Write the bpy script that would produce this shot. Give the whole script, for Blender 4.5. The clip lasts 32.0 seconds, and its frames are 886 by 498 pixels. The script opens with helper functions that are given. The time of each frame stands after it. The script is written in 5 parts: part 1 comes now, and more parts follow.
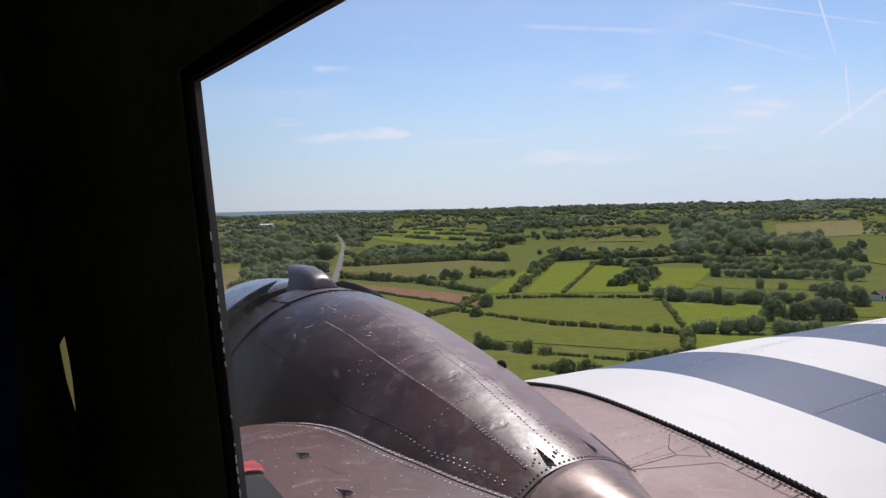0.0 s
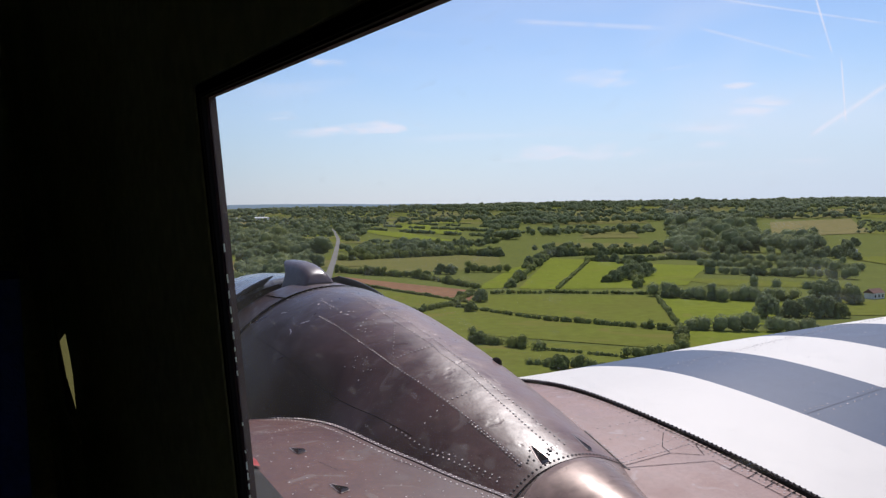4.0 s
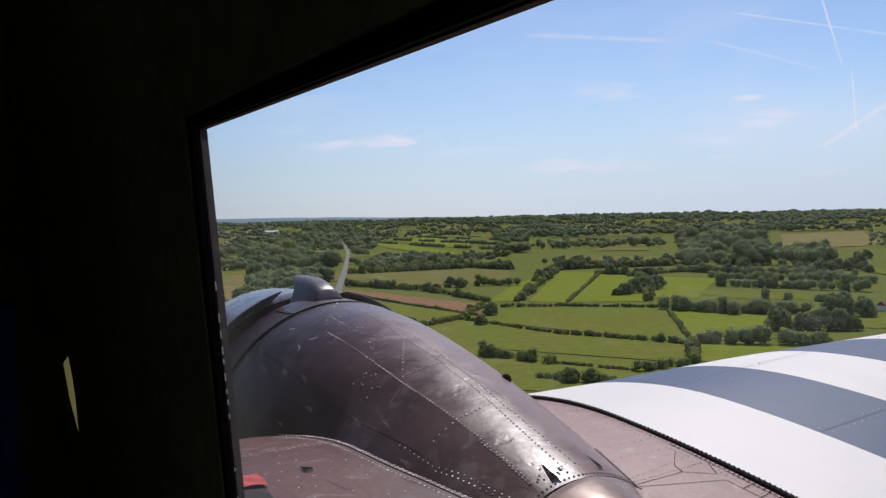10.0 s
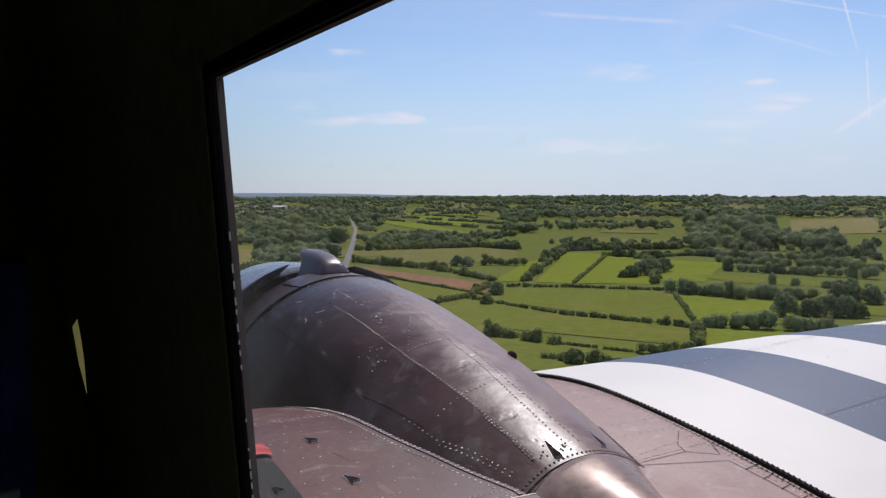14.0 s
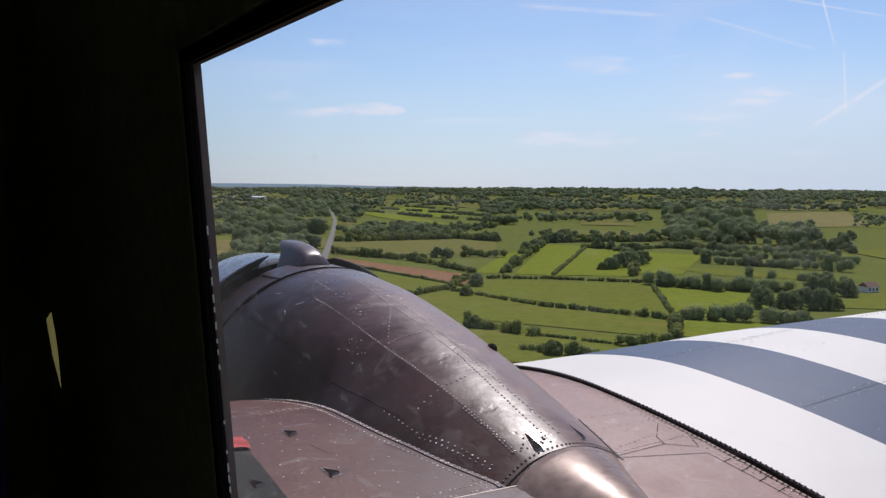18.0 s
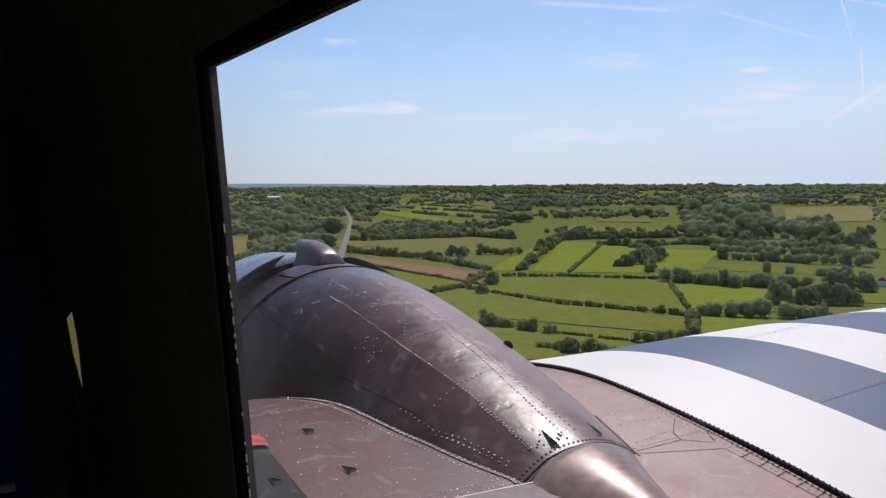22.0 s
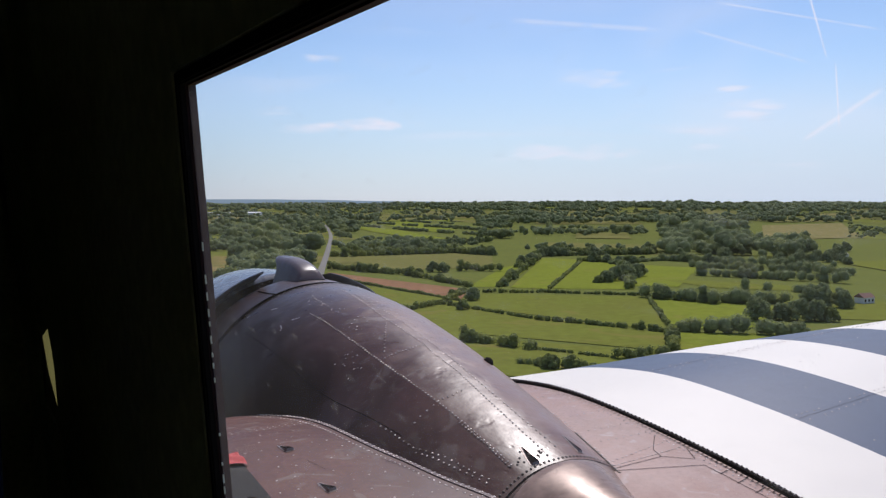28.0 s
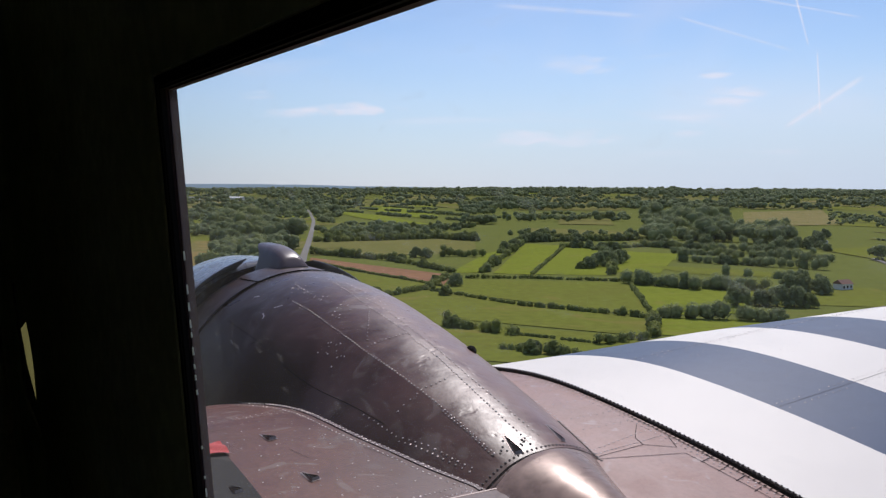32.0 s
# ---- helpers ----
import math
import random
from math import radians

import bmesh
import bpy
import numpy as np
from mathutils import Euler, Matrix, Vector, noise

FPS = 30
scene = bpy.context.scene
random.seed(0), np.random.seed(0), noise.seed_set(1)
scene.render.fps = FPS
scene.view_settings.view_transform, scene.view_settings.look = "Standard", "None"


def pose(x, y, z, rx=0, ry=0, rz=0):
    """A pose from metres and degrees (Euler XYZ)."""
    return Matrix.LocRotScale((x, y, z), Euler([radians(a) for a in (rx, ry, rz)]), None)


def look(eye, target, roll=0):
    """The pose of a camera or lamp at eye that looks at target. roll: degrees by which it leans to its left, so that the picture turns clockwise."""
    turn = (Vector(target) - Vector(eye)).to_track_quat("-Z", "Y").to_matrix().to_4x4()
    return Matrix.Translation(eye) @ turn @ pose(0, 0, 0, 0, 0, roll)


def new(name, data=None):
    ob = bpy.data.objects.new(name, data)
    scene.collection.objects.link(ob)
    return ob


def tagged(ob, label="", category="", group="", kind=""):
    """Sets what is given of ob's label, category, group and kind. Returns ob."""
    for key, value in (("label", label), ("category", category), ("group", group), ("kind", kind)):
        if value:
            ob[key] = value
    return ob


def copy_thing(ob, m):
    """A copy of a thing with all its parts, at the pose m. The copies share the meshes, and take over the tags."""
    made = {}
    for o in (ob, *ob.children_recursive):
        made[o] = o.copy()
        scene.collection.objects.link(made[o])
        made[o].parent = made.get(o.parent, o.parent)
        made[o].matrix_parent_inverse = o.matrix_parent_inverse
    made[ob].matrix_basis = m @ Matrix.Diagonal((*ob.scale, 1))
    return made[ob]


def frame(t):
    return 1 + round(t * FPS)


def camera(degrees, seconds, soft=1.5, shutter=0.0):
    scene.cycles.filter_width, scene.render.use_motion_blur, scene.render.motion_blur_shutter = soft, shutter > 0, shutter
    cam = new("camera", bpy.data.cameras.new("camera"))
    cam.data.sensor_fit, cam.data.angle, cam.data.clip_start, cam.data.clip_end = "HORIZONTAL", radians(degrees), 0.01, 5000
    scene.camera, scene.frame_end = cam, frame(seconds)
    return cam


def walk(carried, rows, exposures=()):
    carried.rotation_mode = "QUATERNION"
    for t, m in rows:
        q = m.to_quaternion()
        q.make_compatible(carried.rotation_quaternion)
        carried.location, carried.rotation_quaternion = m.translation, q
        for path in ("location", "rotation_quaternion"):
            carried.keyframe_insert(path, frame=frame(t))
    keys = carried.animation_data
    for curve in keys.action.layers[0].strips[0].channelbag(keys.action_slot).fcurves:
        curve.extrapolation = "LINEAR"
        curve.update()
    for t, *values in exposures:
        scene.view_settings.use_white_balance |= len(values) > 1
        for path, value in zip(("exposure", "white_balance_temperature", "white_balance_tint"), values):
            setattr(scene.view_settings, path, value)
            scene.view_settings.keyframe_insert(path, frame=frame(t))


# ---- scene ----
# Right-hand window seat of an old twin-engined airliner: dark cabin, nacelle, striped wing, farmland below.
cam = camera(54.86, 32.0, soft=1.3)
PATH = [
    (0, pose(0.0071, -0.0165, 49.9904, 87.415, 1.327, -0.389)),
    (0.5, pose(0.0074, -0.0184, 50.0041, 86.935, 2.440, 0.269)),
    (1, pose(0.0061, -0.0125, 50.0027, 86.291, 1.756, -0.113)),
    (1.5, pose(-0.0075, 0.0026, 49.9926, 85.085, -0.077, -0.139)),
    (2, pose(-0.0198, -0.0101, 49.9837, 85.660, -2.112, 0.676)),
    (2.5, pose(-0.0227, -0.0091, 49.9839, 86.066, -2.052, 0.627)),
    (3, pose(-0.0153, -0.0223, 49.9920, 86.610, -0.643, 0.271)),
    (3.5, pose(-0.0057, -0.0284, 50.0011, 87.073, 0.365, -0.203)),
    (5.5, pose(0.0026, -0.0101, 50.0039, 86.609, 0.581, -2.063)),
    (6, pose(-0.0051, 0.0042, 50.0016, 86.136, -0.967, -2.624)),
    (6.5, pose(-0.0072, 0.0001, 50.0016, 86.188, -1.015, -1.820)),
    (7, pose(-0.0068, -0.0015, 50.0027, 85.914, -0.804, -1.576)),
    (7.5, pose(-0.0030, -0.0023, 50.0036, 86.211, -0.292, -1.509)),
    (8, pose(-0.0051, -0.0055, 50.0010, 86.511, -0.706, -1.512)),
    (8.5, pose(-0.0017, -0.0020, 50.0042, 86.549, -0.419, -2.082)),
    (9, pose(0.0009, 0.0144, 50.0022, 85.050, 0.334, -2.476)),
    (9.5, pose(0.0013, 0.0069, 50.0025, 85.949, 0.205, -1.438)),
    (10, pose(0.0049, -0.0045, 50.0158, 87.953, 0.974, -0.047)),
    (10.5, pose(0.0081, -0.0173, 50.0100, 88.487, 0.830, 0.163)),
    (11, pose(0.0054, -0.0099, 50.0079, 87.807, 0.431, -0.398)),
    (11.5, pose(0.0016, -0.0070, 50.0006, 87.111, -0.526, -0.363)),
    (12, pose(0.0003, -0.0029, 50.0027, 86.644, -0.303, -0.067)),
    (12.5, pose(0.0007, -0.0075, 49.9960, 86.797, -0.870, 0.036)),
    (13, pose(0.0000, -0.0000, 50.0000, 86.374, -0.490, 0.031)),
    (13.5, pose(0.0009, -0.0034, 50.0015, 86.564, -0.201, 0.433)),
    (14, pose(-0.0001, -0.0013, 50.0017, 86.514, -0.208, 0.488)),
    (14.5, pose(0.0015, -0.0049, 50.0006, 86.490, -0.251, 0.396)),
    (16.5, pose(-0.0005, 0.0049, 50.0024, 86.547, -0.639, -1.029)),
    (17, pose(0.0002, 0.0032, 50.0029, 86.474, -0.508, -0.824)),
    (17.5, pose(-0.0016, 0.0090, 50.0028, 86.061, -0.487, -0.725)),
    (18, pose(-0.0043, 0.0166, 50.0031, 85.950, -0.547, -0.846)),
    (18.5, pose(-0.0031, 0.0140, 50.0036, 86.164, -0.464, -0.950)),
    (19, pose(-0.0012, 0.0082, 50.0032, 86.401, -0.290, -0.696)),
    (19.5, pose(-0.0032, 0.0131, 50.0026, 86.157, -0.470, -0.886)),
    (20, pose(-0.0028, 0.0102, 50.0038, 85.911, -0.306, -0.575)),
    (20.5, pose(-0.0021, 0.0085, 50.0016, 85.798, -0.490, -0.613)),
    (21, pose(-0.0022, 0.0084, 50.0023, 85.887, -0.315, -0.455)),
    (21.5, pose(-0.0015, 0.0053, 50.0042, 86.037, 0.141, 0.003)),
    (22, pose(-0.0014, 0.0042, 50.0021, 85.829, 0.054, 0.147)),
    (22.5, pose(-0.0043, 0.0101, 50.0003, 85.558, -0.255, -0.176)),
    (23, pose(-0.0050, 0.0109, 50.0013, 85.679, -0.438, -0.424)),
    (23.5, pose(-0.0044, 0.0124, 50.0035, 85.647, -0.284, -0.773)),
    (24, pose(-0.0006, 0.0059, 50.0042, 86.070, -0.093, -0.554)),
    (24.5, pose(-0.0029, 0.0066, 50.0054, 85.541, 0.027, 0.596)),
    (26.5, pose(-0.0072, 0.0234, 50.0041, 84.689, -0.429, -0.725)),
    (27, pose(-0.0050, 0.0178, 49.9985, 85.333, -1.105, -1.604)),
    (27.5, pose(-0.0032, 0.0110, 50.0038, 85.940, -0.248, -1.275)),
    (28, pose(-0.0008, 0.0043, 50.0037, 86.919, -0.120, -1.142)),
    (28.5, pose(0.0014, 0.0001, 50.0049, 87.227, -0.297, -1.332)),
    (29, pose(-0.0002, 0.0038, 50.0069, 86.976, -0.370, -1.816)),
    (29.5, pose(-0.0170, 0.0054, 49.9988, 86.465, -2.478, -0.448)),
    (30, pose(-0.0117, 0.0130, 50.0032, 86.398, -1.598, -0.606)),
    (30.5, pose(-0.0032, 0.0059, 50.0123, 86.766, -0.839, -1.070)),
    (31, pose(-0.0028, 0.0089, 50.0152, 86.884, -1.021, -1.699)),
    (31.5, pose(-0.0039, 0.0164, 50.0160, 86.224, -1.122, -2.271)),
    (32, pose(-0.0037, 0.0162, 50.0168, 85.955, -0.369, -2.269)),
]
walk(cam, PATH, exposures=[(0.0, -0.05, 6250, 17), (2.0, 0.0, 6250, 17), (8.5, 0.0, 6250, 17), (10.0, -0.10, 6250, 17), (11.0, -0.15, 6250, 17), (13.0, -0.10, 6250, 17),
                           (21.0, -0.09, 6250, 17), (22.5, 0.0, 6250, 17), (31.0, 0.0, 6250, 17), (32.0, -0.05, 6250, 17)])

# ---- world and sun ----
SUN_EL, SUN_AZ = radians(52), radians(16)   # azimuth clockwise from +y


def sun_way():
    return Vector((math.sin(SUN_AZ) * math.cos(SUN_EL), math.cos(SUN_AZ) * math.cos(SUN_EL), math.sin(SUN_EL)))


def make_world():
    w = bpy.data.worlds.new("sky")
    scene.world = w
    w.use_nodes = True
    nt = w.node_tree
    N, L = nt.nodes, nt.links
    N.clear()
    out = N.new("ShaderNodeOutputWorld")
    bg = N.new("ShaderNodeBackground")
    bg.inputs["Strength"].default_value = 0.110
    sky = N.new("ShaderNodeTexSky")
    sky.sky_type = "NISHITA"
    sky.sun_disc = False
    sky.sun_elevation, sky.sun_rotation = SUN_EL, SUN_AZ
    sky.air_density, sky.dust_density, sky.ozone_density = 1.0, 0.3, 4.5
    tc = N.new("ShaderNodeTexCoord")

    def math_node(op, a, b=None, clamp=False):
        n = N.new("ShaderNodeMath")
        n.operation = op
        n.use_clamp = clamp
        for i, v in enumerate((a, b)):
            if v is None:
                continue
            if isinstance(v, (int, float)):
                n.inputs[i].default_value = v
            else:
                L.new(v, n.inputs[i])
        return n.outputs[0]

    def dot(v):
        n = N.new("ShaderNodeVectorMath")
        n.operation = "DOT_PRODUCT"
        L.new(tc.outputs["Generated"], n.inputs[0])
        n.inputs[1].default_value = v
        return n.outputs["Value"]

    def smooth(x, lo, hi):
        n = N.new("ShaderNodeMapRange")
        n.interpolation_type = "SMOOTHSTEP"
        L.new(x, n.inputs[0])
        n.inputs[1].default_value, n.inputs[2].default_value = lo, hi
        return n.outputs[0]

    def noise_tex(scale_vec, scale, detail, lac=2.0, dist=0.0):
        m = N.new("ShaderNodeMapping")
        m.inputs["Scale"].default_value = scale_vec
        L.new(tc.outputs["Generated"], m.inputs["Vector"])
        n = N.new("ShaderNodeTexNoise")
        n.inputs["Scale"].default_value, n.inputs["Detail"].default_value = scale, detail
        n.inputs["Distortion"].default_value = dist
        L.new(m.outputs[0], n.inputs["Vector"])
        return n.outputs["Fac"]

    # high thin cloud: broad veil and flat wisps
    veil = smooth(noise_tex((1, 1, 3.2), 2.1, 4, dist=0.4), 0.42, 0.85)
    wisp = smooth(noise_tex((1, 1, 7), 4.2, 6, dist=0.7), 0.60, 0.80)
    side = math_node("ADD", 0.30, math_node("MULTIPLY", smooth(dot((1, 0, 0)), -0.2, 0.5), 0.75))
    cover = math_node("MULTIPLY", math_node("ADD", math_node("MULTIPLY", veil, 0.52), math_node("MULTIPLY", wisp, 0.48)), side, True)
    low = math_node("MULTIPLY", math_node("SUBTRACT", 1.0, smooth(dot((0, 0, 1)), 0.0, 0.19), True), 0.84)

    def way(az, el):
        a, e = radians(az), radians(el)
        return Vector((math.sin(a) * math.cos(e), math.cos(a) * math.cos(e), math.sin(e)))

    def trail(p, q, width, strength):
        """A vapour trail from direction p to q (azimuth, elevation in degrees)."""
        p, q = way(*p), way(*q)
        n = p.cross(q).normalized()
        mid = (p + q).normalized()
        off = math_node("ABSOLUTE", dot(n))
        body = math_node("SUBTRACT", 1.0, smooth(off, 0.0, width), True)
        fall = 1 - mid.dot(p)
        reach = smooth(dot(mid), 1 - fall * 1.15, 1 - fall * 0.55)
        torn = smooth(noise_tex((1, 1, 1), 34, 5, dist=0.6), 0.22, 0.55)
        return math_node("MULTIPLY", math_node("MULTIPLY", math_node("MULTIPLY", body, reach), torn), strength)

    for args in TRAILS:
        cover = math_node("ADD", cover, trail(*args), True)
    for az, el, wide, high, k in CLOUDS:
        p = way(az, el)
        across = way(az + 90, 0)
        up = p.cross(across).normalized()
        a = math_node("MULTIPLY", dot(across), 1 / wide)
        b = math_node("MULTIPLY", dot(up), 1 / high)
        rr = math_node("ADD", math_node("MULTIPLY", a, a), math_node("MULTIPLY", b, b))
        front = smooth(dot(p), 0.5, 0.6)
        ragged = math_node("ADD", rr, math_node("MULTIPLY", noise_tex((1, 1, 4), 20, 7, dist=0.9), 3.4))
        puff = math_node("MULTIPLY", math_node("SUBTRACT", 1.0, smooth(ragged, 1.0, 2.7), True), front)
        cover = math_node("ADD", cover, math_node("MULTIPLY", puff, k), True)
    mix = N.new("ShaderNodeMix")
    mix.data_type = "RGBA"
    L.new(cover, mix.inputs["Factor"])
    haze = N.new("ShaderNodeMix")
    haze.data_type = "RGBA"
    L.new(math_node("MULTIPLY", low, math_node("ADD", 0.62, math_node("MULTIPLY", side, 0.38))), haze.inputs["Factor"])
    L.new(sky.outputs[0], haze.inputs["A"])
    glow = N.new("ShaderNodeMix")       # the haze is brighter towards the sun
    glow.data_type = "RGBA"
    L.new(smooth(dot((sun_way().x, sun_way().y, 0)), 0.47, 0.615), glow.inputs["Factor"])
    glow.inputs["A"].default_value, glow.inputs["B"].default_value = (2.75, 3.95, 5.5, 1), (5.15, 6.3, 7.6, 1)
    L.new(glow.outputs["Result"], haze.inputs["B"])
    L.new(haze.outputs["Result"], mix.inputs["A"])
    mix.inputs["B"].default_value = (7.7, 7.8, 8.4, 1)
    L.new(mix.outputs["Result"], bg.inputs["Color"])
    L.new(bg.outputs[0], out.inputs["Surface"])


TRAILS = [
    ((23.9, 13.0), (25.1, 8.8), 0.0017, 0.72),
    ((25.6, 8.5), (25.9, 4.6), 0.0015, 0.64),
    ((23.9, 3.9), (28.2, 6.8), 0.0046, 0.48),
    ((18.6, 12.5), (28.0, 10.2), 0.0018, 0.38),
    ((5.6, 11.9), (15.3, 11.0), 0.0042, 0.30),
    ((17.3, 10.9), (24.3, 8.5), 0.0026, 0.30),
]
CLOUDS = [(-4.2, 5.2, 0.062, 0.0090, 1.0), (-7.8, 4.9, 0.035, 0.0075, 0.8), (9.0, 3.4, 0.095, 0.013, 0.6), (19.8, 7.2, 0.022, 0.0045, 0.7), (20.8, 5.9, 0.035, 0.012, 0.5), (-6.6, 9.4, 0.03, 0.006, 0.7), (11.0, 8.0, 0.06, 0.014, 0.55), (18.0, 3.6, 0.02, 0.005, 0.5), (-10, 6.0, 0.03, 0.006, 0.5)]
make_world()
sun = new("sun", bpy.data.lights.new("sun", "SUN"))
sun.data.energy, sun.data.angle, sun.data.color = 3.7, radians(0.55), (1.0, 0.95, 0.87)
sun.matrix_world = look((0, 0, 300), Vector((0, 0, 300)) - sun_way())

# ---- materials ----


def mat(name, base, rough=0.6, metal=0.0, spec=0.5, var=0.15, scale=3.0, fine=40.0, bump=0.0, bump_scale=60.0, rough_var=0.0, tint=None,
        island=0.0, stretch=(1, 1, 1), stains=None):
    """A surface with broad and fine variation of its colour, and relief. tint: a second colour that the broad variation turns to."""
    m = bpy.data.materials.new(name)
    m.use_nodes = True
    nt = m.node_tree
    N, L = nt.nodes, nt.links
    b = N["Principled BSDF"]
    b.inputs["Roughness"].default_value, b.inputs["Metallic"].default_value = rough, metal
    b.inputs["Specular IOR Level"].default_value = spec
    tc = N.new("ShaderNodeTexCoord")
    mp = N.new("ShaderNodeMapping")
    mp.inputs["Scale"].default_value = stretch
    L.new(tc.outputs["Object"], mp.inputs["Vector"])

    def tex(s, d=5.0, dist=0.0):
        n = N.new("ShaderNodeTexNoise")
        n.inputs["Scale"].default_value, n.inputs["Detail"].default_value, n.inputs["Distortion"].default_value = s, d, dist
        L.new(mp.outputs[0], n.inputs["Vector"])
        return n.outputs["Fac"]

    def mixc(fac, a, c):
        n = N.new("ShaderNodeMix")
        n.data_type = "RGBA"
        for key, v in (("Factor", fac), ("A", a), ("B", c)):
            if isinstance(v, (tuple, list)):
                n.inputs[key].default_value = (*v[:3], 1)
            elif isinstance(v, (int, float)):
                n.inputs[key].default_value = v
            else:
                L.new(v, n.inputs[key])
        return n.outputs["Result"]

    def ramp(x, lo, hi):
        n = N.new("ShaderNodeMapRange")
        L.new(x, n.inputs[0])
        n.inputs[1].default_value, n.inputs[2].default_value = lo, hi
        return n.outputs[0]

    tint = tint or tuple(c * (1 - 2 * var) for c in base)
    light = tuple(min(1, c * (1 + var)) for c in base)
    dark = tuple(c * (1 - var) for c in base)
    col = mixc(ramp(tex(scale, 4, 0.3), 0.36, 0.66), base, tint)
    col2 = mixc(ramp(tex(fine, 3), 0.3, 0.7), dark, light)
    fin = mixc(0.5, col, col2)
    if stains:
        fin = mixc(ramp(tex(stains[0], 6, 1.2), stains[1], stains[1] + 0.08), fin, stains[2])
    if island:
        geo = N.new("ShaderNodeNewGeometry")
        hsv = N.new("ShaderNodeHueSaturation")
        mr = N.new("ShaderNodeMapRange")
        L.new(geo.outputs["Random Per Island"], mr.inputs[0])
        mr.inputs[3].default_value, mr.inputs[4].default_value = 1 - island, 1 + island
        L.new(mr.outputs[0], hsv.inputs["Value"])
        L.new(fin, hsv.inputs["Color"])
        fin = hsv.outputs[0]
    L.new(fin, b.inputs["Base Color"])
    if rough_var:
        mr = N.new("ShaderNodeMapRange")
        L.new(tex(scale * 2.5, 6, 0.8), mr.inputs[0])
        mr.inputs[1].default_value, mr.inputs[2].default_value = 0.3, 0.7
        mr.inputs[3].default_value, mr.inputs[4].default_value = max(0.03, rough - rough_var), min(1, rough + rough_var)
        L.new(mr.outputs[0], b.inputs["Roughness"])
    if bump:
        bp = N.new("ShaderNodeBump")
        bp.inputs["Strength"].default_value, bp.inputs["Distance"].default_value = 1.0, bump
        L.new(tex(bump_scale, 4), bp.inputs["Height"])
        L.new(bp.outputs[0], b.inputs["Normal"])
    return m


def foliage(name, base, tint):
    """Leaves: matt, and letting some light through."""
    m = mat(name, base, rough=0.7, spec=0.08, var=0.25, scale=0.25, fine=2.0, tint=tint, island=0.18, stains=(0.017, 0.54, (base[0] * 1.16, base[1] * 1.1, base[2] * 0.9)))
    nt = m.node_tree
    b = nt.nodes["Principled BSDF"]
    col = b.inputs["Base Color"].links[0].from_socket
    tr, mx = nt.nodes.new("ShaderNodeBsdfTranslucent"), nt.nodes.new("ShaderNodeMixShader")
    nt.links.new(col, tr.inputs["Color"])
    mx.inputs[0].default_value = 0.42
    nt.links.new(b.outputs[0], mx.inputs[1])
    nt.links.new(tr.outputs[0], mx.inputs[2])
    nt.links.new(mx.outputs[0], nt.nodes["Material Output"].inputs["Surface"])
    return m


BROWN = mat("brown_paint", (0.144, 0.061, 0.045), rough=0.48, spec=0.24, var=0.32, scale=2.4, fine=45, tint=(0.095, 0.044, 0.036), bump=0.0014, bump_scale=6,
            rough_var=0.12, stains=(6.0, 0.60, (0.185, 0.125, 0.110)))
# for the centre wing outboard of the nacelle, paler than BROWN
PALE_BROWN = mat("pale_brown_paint", (0.340, 0.200, 0.166), rough=0.5, spec=0.3, var=0.16, scale=2.4, fine=45, tint=(0.272, 0.170, 0.146), bump=0.0014, bump_scale=6,
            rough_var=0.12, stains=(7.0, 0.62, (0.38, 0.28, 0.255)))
REAR = mat("rear_panel_paint", (0.100, 0.058, 0.060), rough=0.45, spec=0.26, var=0.2, scale=2.4, fine=45, tint=(0.080, 0.054, 0.064), bump=0.001, bump_scale=6, rough_var=0.1)
NACELLE = mat("nacelle_paint", (0.120, 0.049, 0.038), rough=0.36, spec=0.33, var=0.3, scale=2.6, fine=30, tint=(0.095, 0.043, 0.035), bump=0.006, bump_scale=4.5,
              rough_var=0.09, stains=(7.0, 0.57, (0.185, 0.125, 0.108)))


def flank_darkening(m, colour, start, reach):
    """A ragged, darker and duller colour on the inboard flank, broken up in patches."""
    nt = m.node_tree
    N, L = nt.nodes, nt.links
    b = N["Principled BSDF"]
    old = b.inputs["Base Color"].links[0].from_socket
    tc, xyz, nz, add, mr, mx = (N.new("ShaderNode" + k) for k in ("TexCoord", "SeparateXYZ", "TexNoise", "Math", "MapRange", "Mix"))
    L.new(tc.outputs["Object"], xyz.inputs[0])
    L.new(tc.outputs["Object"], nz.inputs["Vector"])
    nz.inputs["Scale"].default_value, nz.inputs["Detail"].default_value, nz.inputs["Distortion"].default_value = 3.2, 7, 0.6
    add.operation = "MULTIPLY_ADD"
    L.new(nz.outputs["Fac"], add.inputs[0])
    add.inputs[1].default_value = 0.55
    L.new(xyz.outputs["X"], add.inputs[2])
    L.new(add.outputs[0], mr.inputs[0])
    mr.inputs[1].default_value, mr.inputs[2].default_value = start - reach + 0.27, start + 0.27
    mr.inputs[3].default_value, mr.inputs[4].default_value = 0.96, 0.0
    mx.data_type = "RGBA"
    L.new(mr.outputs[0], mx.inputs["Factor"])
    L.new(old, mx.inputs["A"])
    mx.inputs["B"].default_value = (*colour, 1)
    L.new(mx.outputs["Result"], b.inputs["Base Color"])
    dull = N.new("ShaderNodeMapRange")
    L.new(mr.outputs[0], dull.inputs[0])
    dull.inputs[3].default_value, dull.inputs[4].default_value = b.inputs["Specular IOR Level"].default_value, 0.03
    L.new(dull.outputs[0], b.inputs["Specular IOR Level"])


